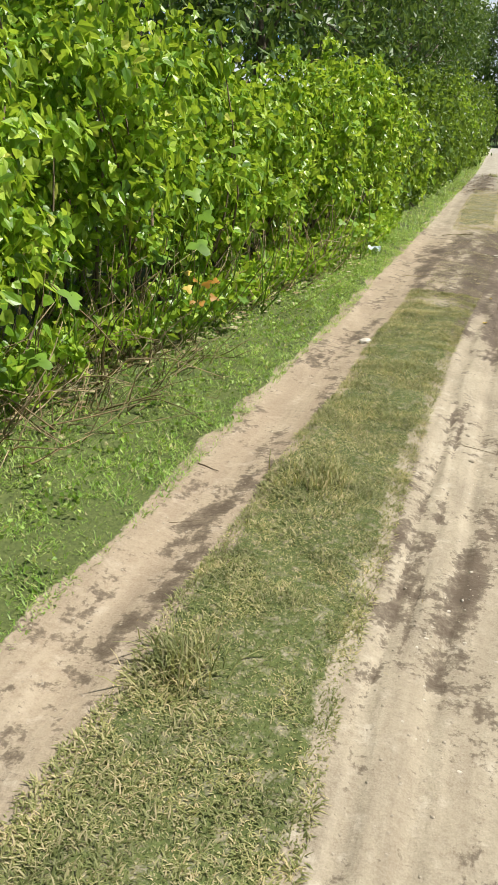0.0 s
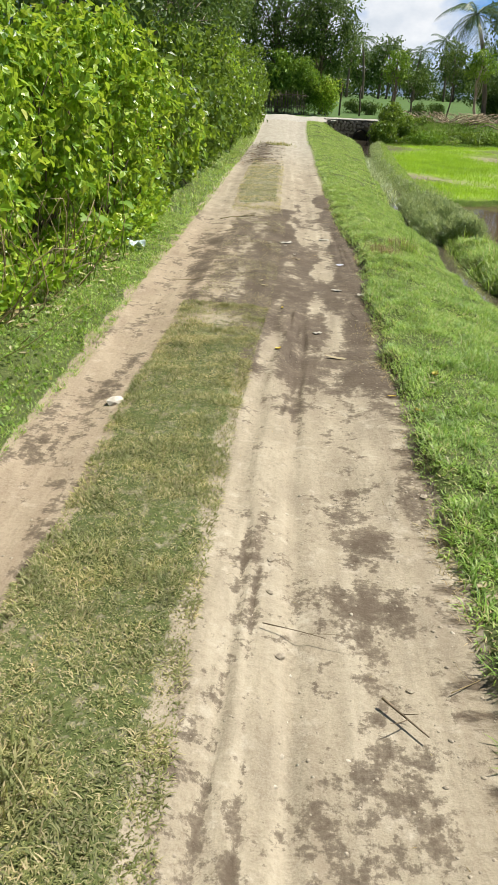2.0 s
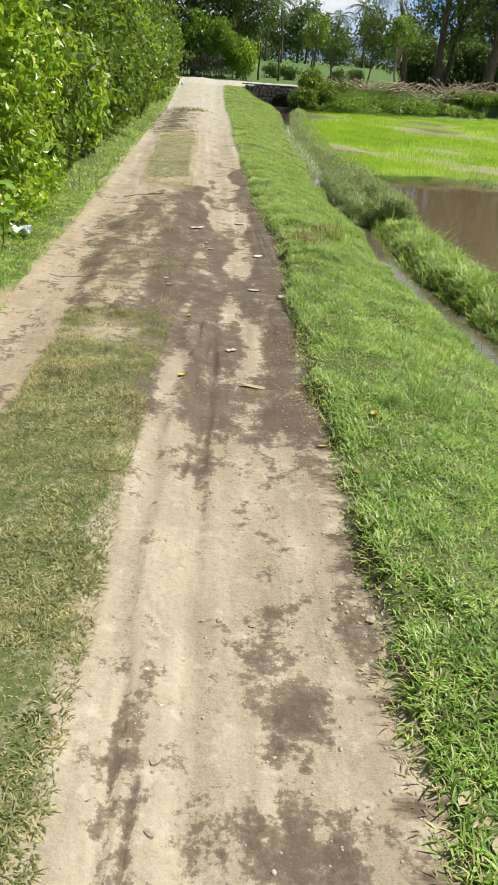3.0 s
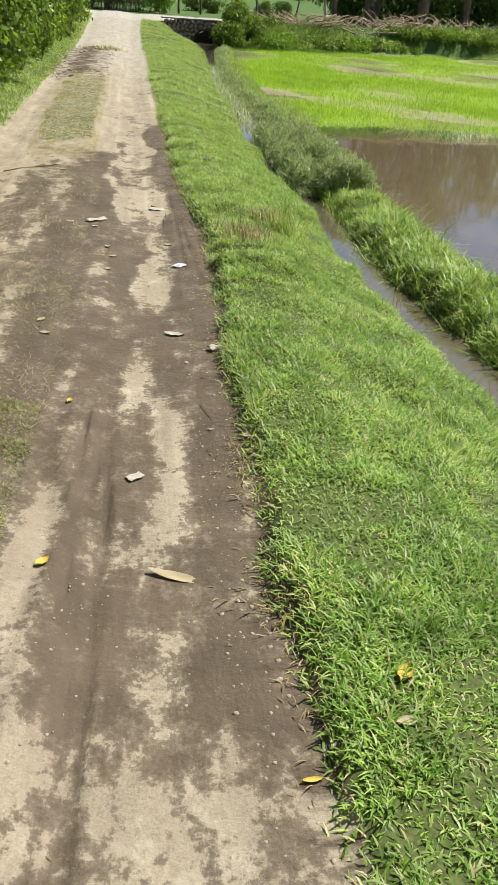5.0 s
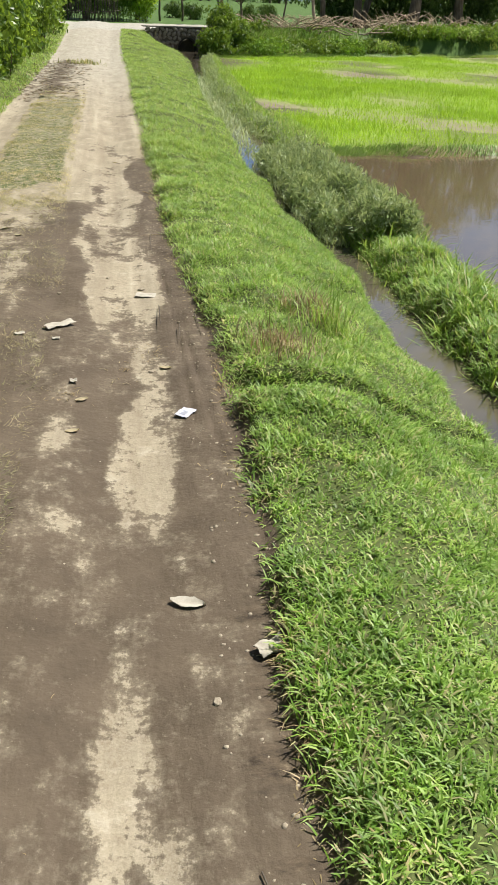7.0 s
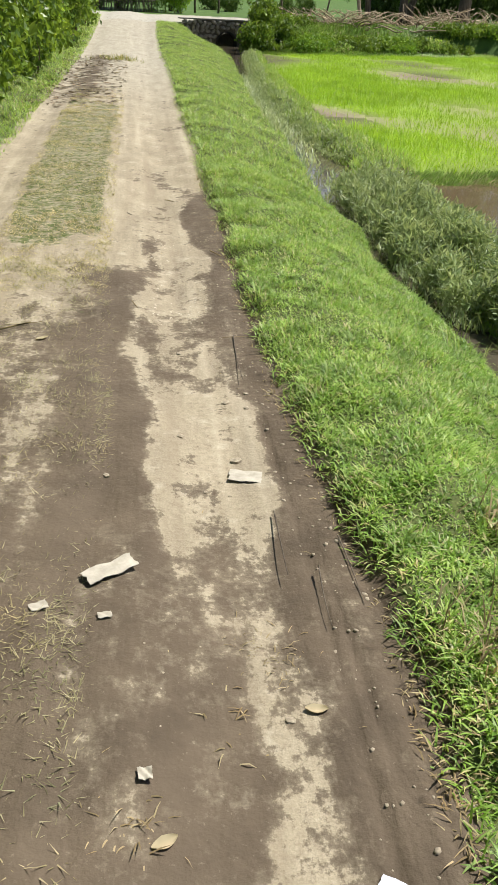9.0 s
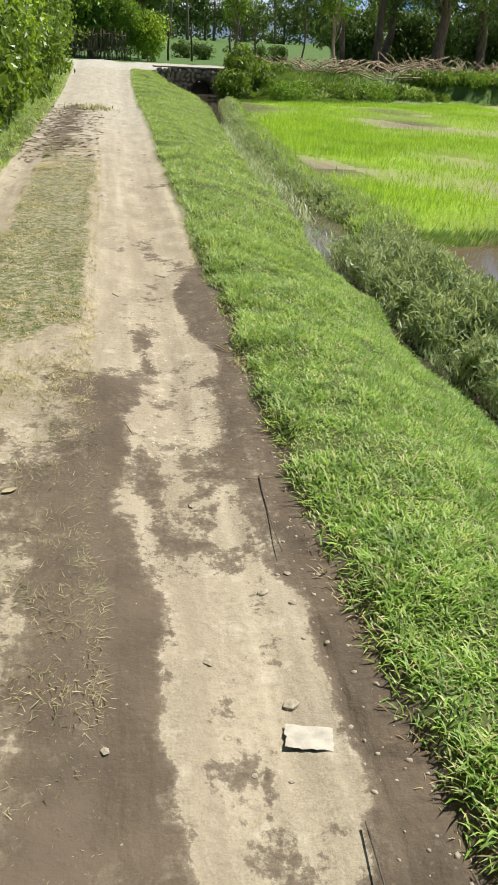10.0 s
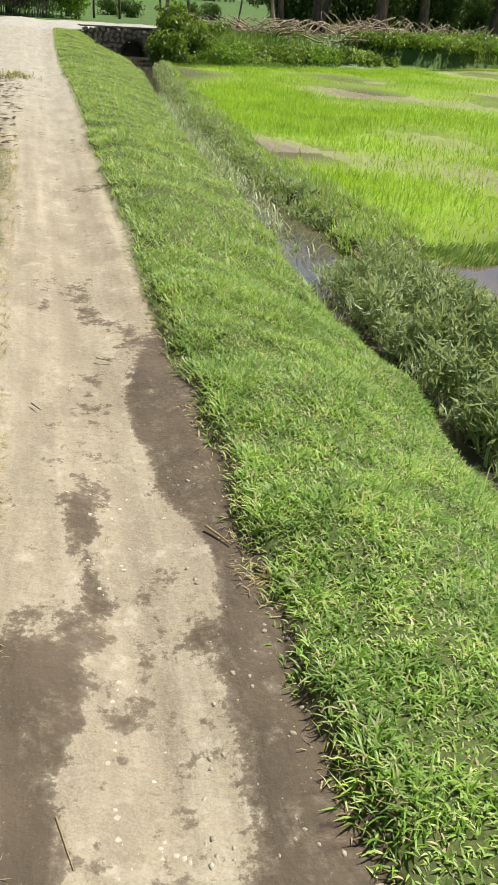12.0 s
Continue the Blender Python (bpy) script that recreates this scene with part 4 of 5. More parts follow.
brush_pile(3.7, 41.6, 2.6, .3, 401, "pile of dry brown cut branches on the embankment")
brush_pile(6.1, 42.7, 2.6, .32, 402, "pile of dry tangled branches on the embankment")
brush_pile(8.3, 44.0, 3.0, .5, 403, "large heap of bleached dry palm fronds and branches")
brush_pile(11.0, 45.3, 3.0, .4, 404, "heap of dry branches along the embankment")

tree("young_tree", "slender young tree with a thin pale trunk", (5.3, 47.6), 3.3, (.6, .6, .7), M_tree_light, M_pale_bark, 160, 26, 22, (.25, .09), .085, clump=.3, group="young trees")
tree("young_tree", "thin sapling with a small open crown", (3.9, 47.8), 3.6, (.75, .6, .8), M_tree, M_bark, 161, 30, 26, (.2, .09), .04, clump=.3, group="young trees")
tree("young_tree", "young tree with bright yellow-green top leaves", (1.3, 48.6), 3.2, (.55, .5, .75), M_tree_light, M_bark, 162, 34, 30, (.16, .08), .09, clump=.26, group="young trees")
tree("young_tree", "small leafy tree behind the embankment", (2.3, 52.0), 2.7, (.8, .7, .6), M_tree, M_bark, 163, 30, 30, (.17, .08), .06, clump=.3, group="young trees")
tree("tree", "big dark shade tree on the embankment", (10.4, 51.5), 8.5, (3.0, 2.4, 3.4), M_tree, M_bark, 164, 120, 70, (.22, .1), .3, clump=.8, group="embankment trees")
tree("tree", "dark leafy tree beside the far road", (8.6, 54.5), 8.0, (2.2, 2.2, 3.0), M_tree, M_bark, 165, 100, 60, (.22, .1), .2, clump=.7, group="embankment trees")
tree("tree", "shade tree with hanging dark foliage", (13.6, 55.0), 9.0, (3.4, 2.8, 4.0), M_tree, M_bark, 166, 130, 70, (.24, .1), .26, clump=.85, group="embankment trees")
tree("tree", "shade tree further along the embankment", (18.5, 59.0), 9.0, (4, 3, 4.2), M_tree, M_bark, 167, 120, 70, (.25, .11), .35, clump=.9, group="embankment trees")
tree("tree", "wide shade tree at the end of the embankment", (25, 64.0), 9.5, (4.4, 3, 4.5), M_tree, M_bark, 168, 120, 70, (.26, .12), .35, clump=1.0, group="embankment trees")
for k, (x, y) in enumerate(((7.6, 57), (9.6, 58.2), (11.6, 58), (13.6, 60), (16, 61), (18.5, 63), (21.5, 65), (25, 68))):
    shrub("bush", "dark bush in the shade of the far trees", (x, y), 2.8, (1.7, 1.0), M_tree, 170 + k, 90, 50, (.24, .11), "shaded bushes", 8, .55, False)


def palm(label, x, y, tall, lean, seed, fronds=16, reach=2.2, trunk=.16, group="coconut palms", droop=1.0):
    r = np.random.default_rng(seed)
    ob = thing("palm_tree", label, "palm tree", (x, y, float(height(x, y)) - .05), group)
    top = np.array((lean[0], lean[1], tall))
    t = np.linspace(0, 1, 10)[:, None]
    path = np.array((0, 0, 0)) + top * t + np.array((-lean[0], -lean[1], 0)) * .25 * np.sin(t * math.pi)
    v, f = tube(path, np.linspace(trunk, trunk * .65, 10), 9)
    part("trunk", mesh_from("trunk", v, f, M_bark), ob)
    for k in range(fronds):
        a = 2 * math.pi * k / fronds * 1.618 * 3 + r.normal(0, .15)
        e = r.uniform(-.5, 1.1)
        s = np.linspace(0, 1, 12)
        out = np.array((math.cos(a), math.sin(a), 0))
        L = reach * r.uniform(.8, 1.1)
        spine = top + out * (L * s * (math.cos(e) * .6 + .4))[:, None] + np.array((0, 0, 1.0)) * (L * (math.sin(e) * s - droop * .62 * s ** 2))[:, None]
        tang = unit(np.gradient(spine, axis=0))
        side = unit(np.cross(tang, (0, 0, 1.0)))
        pieces = [tube(spine, np.linspace(.022, .006, 12), 4)]
        m = 30
        u = np.repeat(np.linspace(.1, .99, m), 2)
        sg = np.tile((1.0, -1.0), m)
        base = np.column_stack([np.interp(u, s, spine[:, c]) for c in range(3)])
        tg = np.column_stack([np.interp(u, s, tang[:, c]) for c in range(3)])
        sd = np.column_stack([np.interp(u, s, side[:, c]) for c in range(3)]) * sg[:, None]
        ln = (.42 * reach / 2.2 * np.sin(np.clip(u * .85 + .15, 0, 1) * math.pi) ** .6 + .08)[:, None]
        tip = base + (sd * .75 + tg * .55 + np.array((0, 0, -.5)) + r.normal(0, .08, (2 * m, 3))) * ln
        w = tg * .022 * reach / 2.2
        q = np.stack((base - w, base + w, tip), 1).reshape(-1, 3)
        pieces.append((q, [np.arange(6 * m).reshape(-1, 3)]))
        v, f = join(pieces)
        part("frond", mesh_from("frond", v, f, M_palm, False), ob)
    return ob


palm("tall palm with drooping dark fronds on the embankment", 6.0, 50.2, 5.2, (-1.0, 0), 181, 18, 2.3, .13, "embankment palms", 1.25)
palm("palm with a thick dark trunk beside the far road", 7.9, 52.4, 7.4, (.3, .2), 182, 18, 3.0, .2, "embankment palms", 1.1)
for k, (x, y, tall) in enumerate(((-3.6, 112, 6.6), (-1.6, 108, 6.2), (.2, 116, 5.6), (8.3, 118, 6.8), (4.6, 122, 5.8), (14, 120, 6.5))):
    palm("distant coconut palm in the tree line", x, y, tall, (.5 * (-1) ** k, 0), 190 + k, 14, 2.6, .16)

# distant tree line beyond the green field
r_far = np.random.default_rng(77)
for k in range(26):
    x = -34 + k * 3.6 + r_far.uniform(-1, 1)
    y = 122 + r_far.uniform(-6, 10)
    tree("tree", "distant green tree beyond the field", (x, y), r_far.uniform(4.2, 6.5), (2.6, 2.2, 2.4), M_tree, M_bark, 500 + k, 44, 44, (.42, .22), .15, clump=.95, group="distant trees")
hedge_far_x = np.arange(-60, 80, .65)
cs = np.column_stack((hedge_far_x, 132 + r_far.uniform(-1, 1, len(hedge_far_x)), 1.0 + r_far.uniform(.2, 3.0, len(hedge_far_x))))
v, f = crown(cs, 1.7, 90, .5, .3, r_far)
tagged(new("far_woods", mesh_from("far_woods", v, f, M_tree, False)), "distant dark green woods behind the fields", "woods", kind="stuff")
for k, (x, y) in enumerate(((.0, 62), (3.3, 63), (4.4, 66), (-1.2, 64))):
    shrub("bush", "small round bush at the edge of the green field", (x, y), .85, (.6, .5), M_tree, 210 + k, 34, 40, (.14, .07), "field bushes", 6, .28, False)

# hills and sky in the far distance
hx = np.linspace(-500, 600, 90)
hz = 6 + 12 * np.abs(np.sin(hx * .006 + .7)) + 5 * np.sin(hx * .021) + 2 * np.sin(hx * .06)
v = np.concatenate((np.column_stack((hx, np.full(90, 700.0), np.full(90, -2.0))), np.column_stack((hx, np.full(90, 760.0), hz))))
k = np.arange(89)
tagged(new("hills_far", mesh_from("hills_far", v, [np.column_stack((k, k + 1, k + 91, k + 90))], M_hills)), "hazy blue hills on the horizon", "hills", kind="structure")
az, el = np.meshgrid(np.radians(np.linspace(-62, 48, 56)), np.linspace(0, 1, 24))
v = np.column_stack((900 * np.sin(az).ravel(), 900 * np.cos(az).ravel(), -10 + 560 * el.ravel()))
i = (np.arange(23)[:, None] * 56 + np.arange(55)[None, :]).ravel()
tagged(new("backdrop_sky", mesh_from("backdrop_sky", v, [np.column_stack((i, i + 1, i + 57, i + 56))], M_backdrop)), "blue sky with white cumulus clouds", "sky", kind="structure")


# ---- undergrowth at the hedge ----
r_u = np.random.default_rng(600)
pieces = []
for k in range(420):
    y = r_u.uniform(2.6, 9.5)
    x = float(hedge_foot(y)) + r_u.uniform(-.45, .22)
    a = np.array((x, y, float(height(x, y)) - .01))
    d = np.array((r_u.normal(.1, .2), r_u.normal(0, .25), r_u.uniform(.05, .8)))
    w = r_u.uniform(.002, .006)
    pieces.append(tube(bent(a, a + d, r_u, .12, 5), np.linspace(w, w * .5, 5), 4))
for k in range(260):
    y = r_u.uniform(2.7, 5.0)
    x = float(hedge_foot(y)) + r_u.uniform(-.1, .5)
    a = np.array((x, y, float(height(x, y)) - .01))
    d = np.array((r_u.normal(.12, .18), r_u.normal(0, .22), r_u.uniform(.0, .3)))
    w = r_u.uniform(.0015, .005)
    pieces.append(tube(bent(a, a + d, r_u, .15, 5), np.linspace(w, w * .5, 5), 4))
v, f = join(pieces)
tagged(new("dead_stalks", mesh_from("dead_stalks", v, f, M_straw)), "tangle of dry brown stalks under the hedge", "undergrowth", kind="stuff")
hy = r_u.uniform(2.6, 13, 700)
hx = hedge_foot(hy) + r_u.uniform(-.3, .22, 700)
herb("hedge_weeds", "small leafy weeds along the hedge's foot", hx, hy, height(hx, hy), 700, 9, .28, (.07, .05), M_hedge, 601)
hy = r_u.uniform(1.2, 12, 900)
hx = hedge_foot(hy) + (road_left(hy) - .06 - hedge_foot(hy)) * r_u.uniform(0, 1, 900)
gy_ = r_u.uniform(13, 41, 700)
gx_ = hedge_foot(gy_) + r_u.uniform(-.5, .12, 700)
herb("hedge_weeds", "leafy weeds at the foot of the hedge row", gx_, gy_, height(gx_, gy_), 700, 12, .4, (.11, .07), M_hedge_far, 603)
herb("ground_weeds", "tiny broad-leaved weeds among the short grass", hx, hy, height(hx, hy) + .012, 900, 7, .02, (.028, .02), M_grass, 602)
hy = r_u.uniform(2.8, 10, 420)
hx = hedge_foot(hy) + r_u.uniform(-.25, .3, 420)
hz = height(hx, hy) + .02
v, f = leaves(np.column_stack((hx, hy, hz)), np.tile((0, 0, 1.0), (420, 1)), np.full(420, .075), np.full(420, .05), r_u, -.05)
v[:, 2] = np.repeat(hz, 7) + (v[:, 2] - np.repeat(hz, 7)) * .3
tagged(new("leaf_litter", mesh_from("leaf_litter", v, f, M_dead, False)), "fallen dry leaves along the hedge", "leaves", kind="stuff")


n_l = 800
hy = r_u.uniform(21.0, 29.5, n_l)
hx = road_left(hy) - .2 + (mid_right(hy) + .2 - road_left(hy)) * r_u.uniform(0, 1, n_l) ** 1.4
v, f = leaves(np.column_stack((hx, hy, height(hx, hy) + .012)), np.tile((0, 0, 1.0), (n_l, 1)), np.full(n_l, .12), np.full(n_l, .05), r_u, -.03)
flat = np.repeat(height(hx, hy) + .008, 7)
v[:, 2] = flat + np.abs(v[:, 2] - flat) * .12
tagged(new("leaf_litter", mesh_from("leaf_litter", v, f, M_litter, False)), "dark fallen leaves and twigs across the wheel track", "leaves", kind="stuff")


def broad_plant(label, x, y, z, n, size, material, seed, group=""):
    """A weed with a few large lobed leaves on stalks."""
    r = np.random.default_rng(seed)
    ob = thing("broad_leaf_plant", label, "plant", (x, y, float(height(x, y)) - .01), group)
    for k in range(n):
        top = np.array((r.normal(.08, .13), r.normal(0, .16), z * r.uniform(.65, 1.1)))
        v, f = tube(bent((r.normal(0, .03), r.normal(0, .03), 0), top, r, .05, 5), np.linspace(.006, .003, 5), 4)
        stalk = part("stalk", mesh_from("stalk", v, f, M_tree_light), ob)
        rim = 15
        ang = np.linspace(-math.pi, math.pi, rim, endpoint=False)
        rad = size * r.uniform(.75, 1.2) * (.72 + .28 * np.cos(3 * ang) * (np.abs(ang) < 2.2)) * (1 - .55 * np.exp(-((np.abs(ang) - math.pi) / .3) ** 2))
        loc = np.column_stack((rad * np.cos(ang), rad * np.sin(ang), -.25 * rad ** 2 / size + .05 * size * np.cos(3 * ang)))
        m = np.array(pose(0, 0, 0, r.uniform(-25, 35), r.uniform(5, 45), r.uniform(-70, 70)).to_3x3())
        v = np.concatenate((np.zeros((1, 3)), loc)) @ m.T + top
        i = np.arange(rim)
        part("leaf", mesh_from("leaf", v, [np.column_stack((np.zeros(rim, int), i + 1, (i + 1) % rim + 1))], material), stalk)
    return ob


BROAD = "broad-leaved weeds"
for k, (x, y, z, n, s) in enumerate(((-1.45, 4.55, .95, 4, .085), (-1.42, 5.0, 1.25, 5, .09), (-1.5, 3.9, .7, 4, .075), (-1.42, 6.3, .8, 4, .07), (-1.45, 8.6, .6, 4, .08), (-1.5, 9.7, .45, 3, .08), (-1.45, 5.5, .35, 4, .06), (-1.5, 3.3, .4, 4, .06))):
    broad_plant("bright green weed with large lobed leaves at the hedge", x, y, z, n, s, M_tree_light, 620 + k, BROAD)
broad_plant("weed with red and yellow autumn leaves under the hedge", -1.46, 5.15, .4, 6, .05, M_red_leaf, 640)
broad_plant("yellowing weed under the hedge", -1.5, 4.75, .55, 2, .035, M_yellow, 641)


# ---- small things on the road ----
def on_ground(x, y):
    return float(height(x, y))


def stone(label, x, y, size, seed, material=None, group="stones"):
    v, f = icosphere(size, (1.0, .75, .38), seed, 1)
    ob = new("stone", mesh_from("stone", v, f, material or M_clod, False))
    ob.location = (x, y, on_ground(x, y) + size * .12)
    ob.rotation_euler = (0, 0, seed * 1.3)
    return tagged(ob, label, "stone", group)


def stick(label, a, b, w, seed, material=None, fork=0, group="sticks"):
    w = w * .5
    r = np.random.default_rng(seed)
    p, q = np.array((*a, on_ground(*a) + w * .8)), np.array((*b, on_ground(*b) + w * .8))
    t = np.linspace(0, 1, 8)[:, None]
    path = p + (q - p) * t + np.sin(t * math.pi) * r.normal(0, .014 * np.linalg.norm(q - p), 3)
    path[:, 2] = np.maximum(height(path[:, 0], path[:, 1]) + w * .7, path[:, 2] * 0)
    pieces = [tube(path, np.linspace(w, w * .45, 8), 6)]
    for k in range(fork):
        s = path[r.integers(3, 7)]
        e = s + (q - p) * r.uniform(.15, .3) + np.array((r.normal(0, .05), r.normal(0, .03), .012))
        pieces.append(tube(bent(s, e, r, .08, 4), np.linspace(w * .5, w * .2, 4), 4))
    v, f = join(pieces)
    return tagged(new("stick", mesh_from("stick", v, f, material or M_twig)), label, "stick", group)


def fallen_leaf(label, x, y, length, width, turn, material, seed, curl=.25, group="fallen leaves"):
    r = np.random.default_rng(seed)
    n, m = 9, 5
    s, t = np.meshgrid(np.linspace(0, 1, n), np.linspace(-1, 1, m), indexing="ij")
    half = width / 2 * np.sin(np.clip(s, .02, .99) * math.pi) ** .75
    vx = (s - .5) * length
    vy = t * half
    vz = curl * width * (t ** 2 * .9 + (2 * s - 1) ** 2 * .5) + r.normal(0, .03 * width, s.shape) + .004
    v = np.column_stack((vx.ravel(), vy.ravel(), vz.ravel()))
    v = np.concatenate((v, v - np.array((0, 0, .0015))))
    i, j = np.meshgrid(np.arange(n - 1), np.arange(m - 1), indexing="ij")
    k = (i * m + j).ravel()
    f = np.column_stack((k, k + m, k + m + 1, k + 1))
    ob = new("fallen_leaf", mesh_from("fallen_leaf", v, [f, f[:, ::-1] + n * m], material))
    ob.location = (x, y, on_ground(x, y) + .001)
    ob.rotation_euler = (0, 0, radians(turn))
    return tagged(ob, label, "leaf", group)


def litter_sheet(name, label, category, x, y, length, width, turn, material, seed, crumple=.008, bars=None):
    """A crumpled sheet of paper or plastic lying on the soil."""
    r = np.random.default_rng(seed)
    n, m = 12, 8
    s, t = np.meshgrid(np.linspace(-.5, .5, n), np.linspace(-.5, .5, m), indexing="ij")
    edge = 1 + r.normal(0, .03, s.shape) * (np.maximum(np.abs(s), np.abs(t)) > .45)
    vz = crumple * (np.abs(np.sin(5 * s + 3 * t + seed)) + .5 * np.abs(np.sin(9 * t - 4 * s))) + crumple * 1.2 * np.abs(s) + .003
    v = np.column_stack(((s * length * edge).ravel(), (t * width * edge).ravel(), vz.ravel()))
    v = np.concatenate((v, v - np.array((0, 0, .002))))
    i, j = np.meshgrid(np.arange(n - 1), np.arange(m - 1), indexing="ij")
    k = (i * m + j).ravel()
    f = np.column_stack((k, k + m, k + m + 1, k + 1))
    ob = thing(name, label, category, (x, y, on_ground(x, y) + .001))
    ob.rotation_euler = (0, 0, radians(turn))
    part("sheet", mesh_from("sheet", v, [f, f[:, ::-1] + n * m], material), ob)
    if bars:
        for q in range(bars):
            rows = [k for k in range(n * m) if (k // m) in (2 + 2 * q, 3 + 2 * q) and 1 < k % m < 6]
            top = v[rows] + np.array((0, 0, .0015))
            idx = np.arange(len(rows)).reshape(2, -1)
            part("print_bar", mesh_from("print_bar", top, [np.column_stack((idx[0, :-1], idx[1, :-1], idx[1, 1:], idx[0, 1:]))], M_ink), ob, "faded print")
    return ob


stone("pale broken stone beside the wheel track", -.49, 6.17, .058, 1, M_pale_stone)
for k, (x, y, s) in enumerate(((.54, 5.4, .016), (.59, 5.41, .018), (.69, 5.4, .018), (.49, 4.8, .028), (.51, 4.6, .022), (.58, 4.3, .03), (-.235, 11.91, .02), (.17, 11.85, .012), (.09, 11.86, .014), (.23, 12.62, .02), (.15, 12.52, .03), (.23, 12.46, .022), (.69, 8.28, .02), (.57, 8.93, .02), (.96, 4.2, .022), (1.05, 5.43, .03), (-.01, 12.2, .022), (.19, 12.08, .035), (-.06, 13.0, .02), (.31, 10.9, .022))):
    stone("small pale pebble embedded in the dirt track", x, y, s * .72, 10 + k, group="pebbles")
stick("thin dry twig lying on the dirt track", (.51, 4.41), (.71, 4.37), .004, 30, fork=2)
stick("forked brown stick on the dirt track", (.88, 4.13), (1.0, 4.0), .009, 31, fork=2)
stick("bleached straw stalk at the road's edge", (1.07, 4.19), (1.19, 4.29), .004, 32, M_straw, 2)
stick("thin dark stick on damp soil", (.645, 8.5), (.69, 8.36), .004, 33, M_fence)
# these three twigs stand in for thin dark crack lines in the soil
stick("dark twig standing in for a crack line in the damp track", (.305, 11.72), (.33, 11.4), .005, 34, M_fence)
stick("dark twig standing in for a crack line in the damp track", (.18, 13.2), (.22, 12.7), .005, 35, M_fence)
stick("dark twig standing in for a crack line in the damp track", (.42, 11.45), (.43, 11.2), .004, 36, M_fence)
stick("dark root along the edge of the track", (.49, 11.6), (.525, 11.28), .005, 37, M_fence)
stick("short pale stick at the grass edge", (.04, 14.6), (.105, 14.5), .009, 38, M_straw)
stick("small dark twig on pale sand", (-.56, 15.47), (-.52, 15.41), .007, 39, M_fence)
stick("short pale twig on pale sand", (-.33, 15.93), (-.26, 15.89), .006, 40, M_straw)
stick("dry twig on the sandy wheel track", (-.58, 3.5), (-.46, 3.47), .008, 41)
stick("thin twig beside the sandy wheel track", (-.42, 2.9), (-.3, 3.0), .003, 42)
stick("fallen dry branch across the worn middle strip", (-1.15, 12.9), (-.75, 13.2), .012, 43, M_straw, 3)
stick("fallen dry twig on the worn middle strip", (-.9, 9.2), (-.65, 9.25), .006, 44, M_straw, 1)
stick("short twig on damp soil", (.13, 13.17), (.28, 13.2), .003, 45, M_straw)
stick("pale straw stalk on the track", (-.33, 13.6), (-.29, 13.48), .005, 46, M_straw)
fallen_leaf("long curled dry brown leaf on damp soil", .605, 7.39, .19, .038, -20, M_dead, 50, .05)
fallen_leaf("pale dry leaf lying on the damp track", .495, 9.3, .1, .045, -15, M_paper, 51, .12)
fallen_leaf("yellow fallen leaf on the dirt track", .215, 7.4, .05, .03, 50, M_yellow, 52)
fallen_leaf("small yellow fallen leaf on the dirt track", .125, 8.45, .035, .022, 70, M_yellow, 53)
litter_sheet("fallen_leaf", "ragged pale dry leaf on damp soil", "leaf", .43, 7.94, .06, .035, 40, M_paper, 54, .004)
fallen_leaf("yellow pod on pale sand", .93, 6.66, .05, .014, 10, M_yellow, 55)
fallen_leaf("yellow leaf in the grass edge", 1.17, 6.92, .06, .04, 60, M_yellow, 56)
fallen_leaf("small yellow-brown leaf on the sand", 1.06, 6.33, .05, .02, -30, M_yellow, 57)
for k, (x, y, t) in enumerate(((1.26, 4.62, 80), (1.24, 4.68, 20), (1.30, 4.58, -30), (1.21, 4.75, 55), (1.15, 6.78, 10), (-.15, 9.31, 60), (-.1, 9.15, 5), (.05, 10.58, 30), (.37, 10.93, 0), (.05, 10.3, 20), (-1.2, 6.7, 10), (-1.3, 7.6, 70), (-1.25, 6.2, 30), (.83, 8.2, 15), (-.66, 13.0, 40))):
    fallen_leaf("dry pale leaf at the edge of the track", x, y, .055, .028, t, M_dead, 60 + k, .1)
litter_sheet("paper_scrap", "torn white paper scrap on damp dark soil", "litter", -.158, 11.39, .15, .06, 38, M_paper, 1)
litter_sheet("paper_scrap", "flat dirty white card piece on pale sand", "litter", .221, 11.97, .11, .07, -6, M_paper, 2, .004)
litter_sheet("paper_leaflet", "small printed white leaflet on damp soil", "litter", .464, 10.48, .08, .057, 62, M_leaflet, 3, .003, 3)
litter_sheet("wrapper", "crumpled white wrapper at the grass edge", "litter", .705, 9.1, .08, .05, 30, M_paper, 4, .012)
litter_sheet("paper_scrap", "small white paper scrap on the track", "litter", -.31, 11.2, .045, .03, 30, M_paper, 5, .003)
litter_sheet("paper_scrap", "pale flat scrap on the damp wheel track", "litter", -.145, 11.2, .035, .022, 15, M_paper, 6, .003)
litter_sheet("wrapper", "pink foil wrapper in the grass edge", "litter", 1.33, 4.72, .03, .02, 15, M_pink, 7, .01)
litter_sheet("paper_scrap", "pale scrap lying on the damp track", "litter", .0, 10.72, .03, .03, 10, M_paper, 8, .006)


litter_sheet("plastic_bag", "crumpled pale blue plastic bag at the hedge", "plastic bag", -1.52, 10.3, .17, .13, 20, M_plastic, 9, .05)


def tuft(x, y, n, length, material, label, seed, spread=.05, width=.005, lean=.6):
    r = np.random.default_rng(seed)
    a = r.normal(0, spread, (n, 2)) + np.array((x, y))
    pos = np.column_stack((a, height(a[:, 0], a[:, 1]) - .005))
    ob = new("grass_tuft", blades("grass_tuft", pos, length, width, lean, material, seed, .9))
    return tagged(ob, label, "grass tuft", "grass tufts", "stuff")


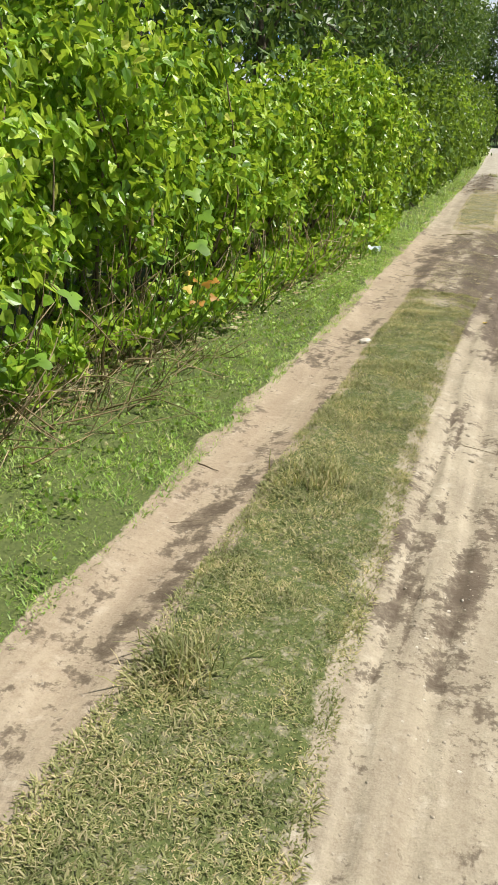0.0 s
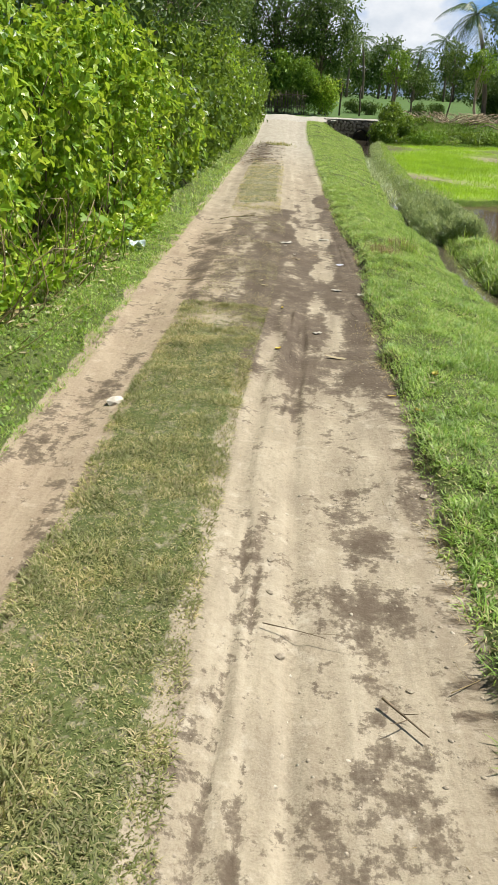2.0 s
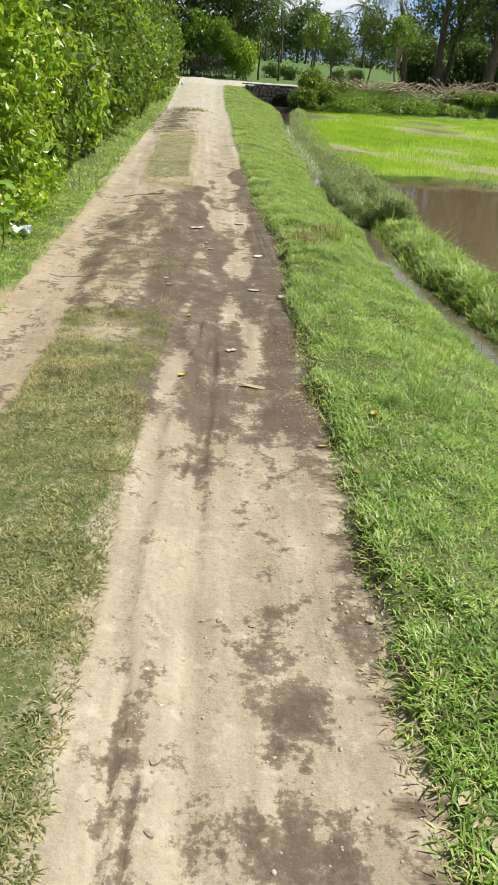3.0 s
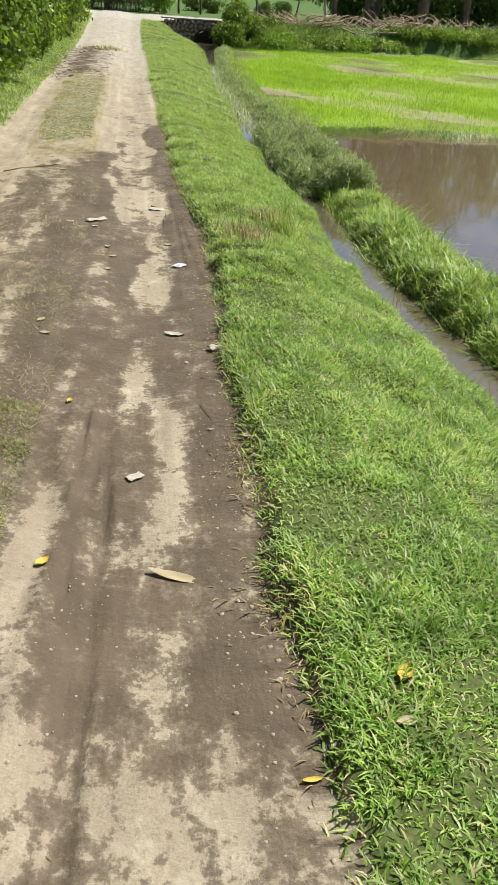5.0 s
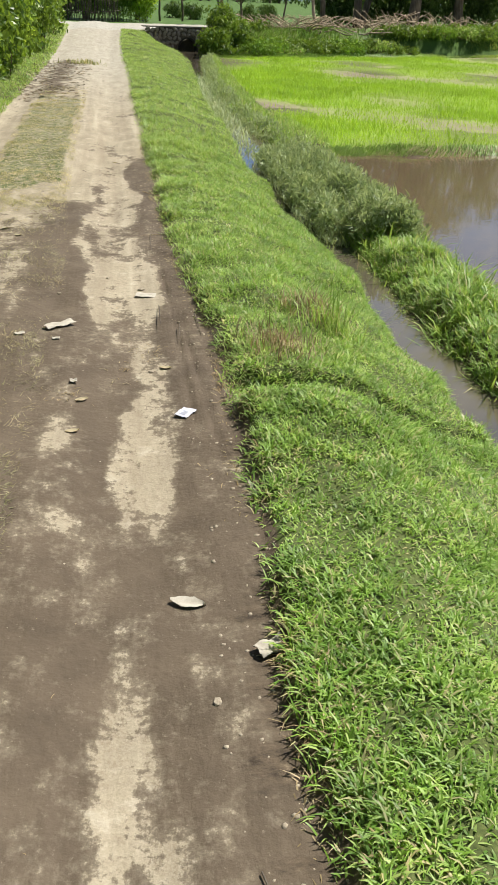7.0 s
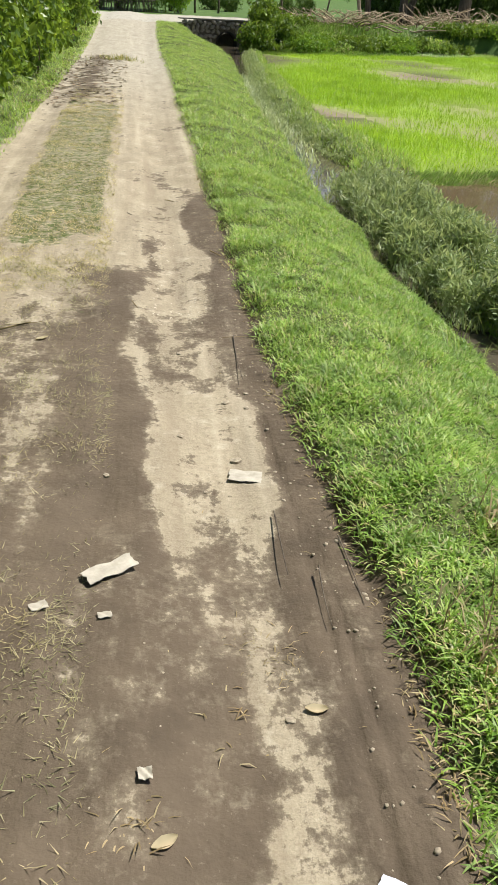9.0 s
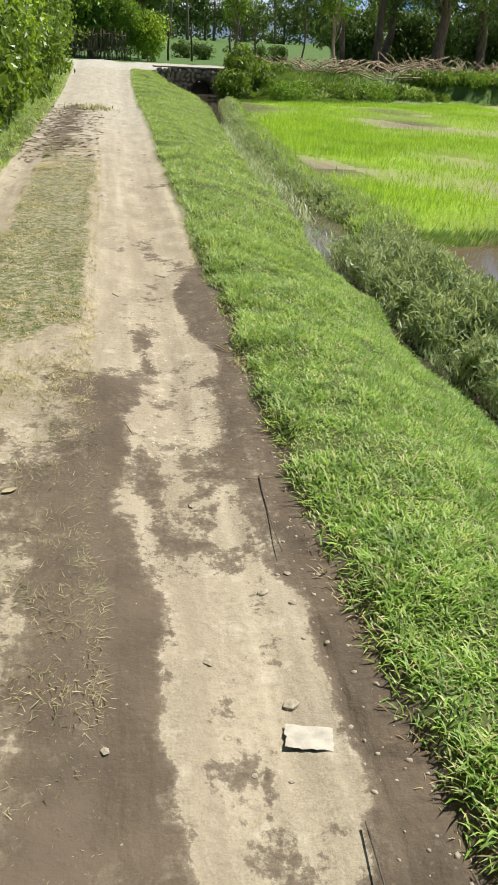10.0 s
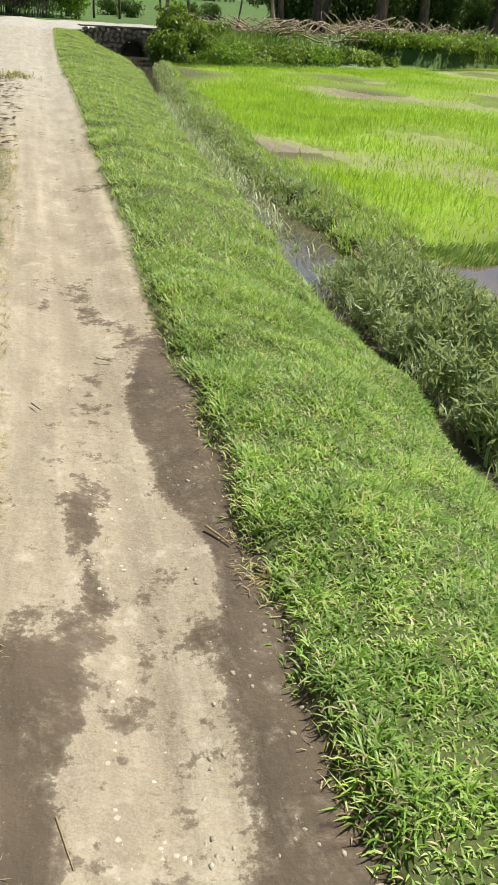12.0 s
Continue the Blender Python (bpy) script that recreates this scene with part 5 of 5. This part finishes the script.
tuft(.06, 2.07, 300, .12, M_short, "taller grass tuft on the middle strip", 700, .06)
tuft(-.04, 3.62, 320, .09, M_short, "taller dark grass tuft on the middle strip", 701, .08)
tuft(.02, 3.5, 160, .08, M_short, "grass tuft beside the wheel track", 702, .06)
tuft(.88, 11.05, 300, .12, M_straw, "dead brown grass clump on the verge", 703, .09)
tuft(1.08, 11.6, 320, .13, M_straw, "dead brown grass clump on the verge", 704, .09)
tuft(1.18, 11.4, 120, .28, M_grass, "tall grass tuft at the ditch", 705, .07)
tuft(.27, 11.1, 220, .045, M_straw, "dry straw scattered on the track", 706, .06, .0025, 1.5)
tuft(.17, 10.9, 70, .06, M_straw, "dry straw scattered on the track", 707, .05, .004, 1.5)
tuft(-.02, 10.6, 90, .05, M_straw, "dry straw scattered on the track", 708, .03, .004, 1.5)
tuft(.92, 7.3, 260, .05, M_straw, "dead straw-brown grass at the edge of the track", 711, .09, .005, 1.3)
tuft(.82, 8.05, 160, .05, M_straw, "dead straw-brown grass at the edge of the track", 712, .07, .005, 1.3)
tuft(.76, 10.0, 200, .05, M_straw, "dead straw-brown grass at the edge of the track", 713, .08, .005, 1.3)
tuft(-2.2, 28.6, 200, .12, M_short, "weed tuft on the middle strip", 709, .22, .015)
tuft(-.6, 39.6, 120, .45, M_straw, "dry reeds at the mouth of the culvert", 710, .2, .012)
for k, (x, y) in enumerate(((1.45, 9.6), (1.7, 8.4), (1.5, 7.2), (1.75, 12.2), (2.3, 13.0), (1.35, 13.6), (1.0, 17.0), (.95, 14.9))):
    tuft(x, y, 40, .24, M_grass, "long grass stalks rising from the verge", 720 + k, .12, .003)


# leaf heap put in place of an unidentified orange-brown shape
def orange_heap():
    r = np.random.default_rng(90)
    x, y = 9.3, 43.0
    ob = thing("orange_shape", "rust-orange leaf heap in place of an unidentified shape at the field's edge", "leaf heap", (x, y, on_ground(x, y)))
    c = r.normal(0, 1, (26, 3)) * np.array((.25, .12, .04)) + np.array((0, 0, .1))
    v, f = crown(c, .1, 24, .1, .05, r, False, .1)
    part("fronds", mesh_from("fronds", v, f, M_orange, False), ob, "", "stuff")


orange_heap()


# ---- crumbs of soil and small stones all over the tracks ----
def crumbs_on_track(count, ylo, yhi, size, seed, material, label, left, right, dens=None, flat=.45):
    r = np.random.default_rng(seed)
    base, faces = icosphere(1.0, (1, .8, flat), seed, 1)
    pos = scatter(count, ylo, yhi, left, right, seed, dens)
    n = len(pos)
    s = size * np.clip(np.exp(r.normal(0, .5, n)), .3, 2.2)
    a = r.uniform(0, 6.28, n)
    ca, sa_ = np.cos(a)[:, None], np.sin(a)[:, None]
    x = (base[None, :, 0] * ca - base[None, :, 1] * sa_) * s[:, None]
    y = (base[None, :, 0] * sa_ + base[None, :, 1] * ca) * s[:, None]
    z = base[None, :, 2] * s[:, None]
    v = np.stack((x, y, z), 2) + (pos + np.array((0, 0, .0025)))[:, None, :]
    k = len(base)
    f = (faces[0][None] + (np.arange(n) * k)[:, None, None]).reshape(-1, 3)
    ob = new("soil_crumbs", mesh_from("soil_crumbs", v.reshape(-1, 3), [f], material))
    tagged(ob, label, "gravel", kind="stuff")


crumbs_on_track(3200, 1.5, 7.4, .0034, 801, M_clod, "crumbs of soil and grit on the dry wheel track", lambda y: mid_right(y) + .05, lambda y: road_right(y) - .02, patchy)
crumbs_on_track(1500, 1.5, 15, .0045, 802, M_clod, "crumbs of soil at the edge of the track", lambda y: road_right(y) - .2, lambda y: road_right(y) + .02)
crumbs_on_track(600, 7, 16, .0028, 803, M_clod, "pale grit scattered over the damp wheel track", lambda y: mid_right(y), lambda y: road_right(y) - .02, patchy)
crumbs_on_track(900, 1.5, 15, .004, 804, M_clod, "grit on the sandy wheel track beside the hedge", road_left, mid_left)
crumbs_on_track(700, 13.3, 15.0, .006, 805, M_chip, "pale broken crust and chips on the wheel track", lambda y: pale_left(y) + .06, pale_right, patchy, .16)
crumbs_on_track(500, 2.0, 6.8, .006, 806, M_chip, "flat pale chips pressed into the dry track", lambda y: mid_right(y) + .2, lambda y: road_right(y) - .05, patchy, .16)
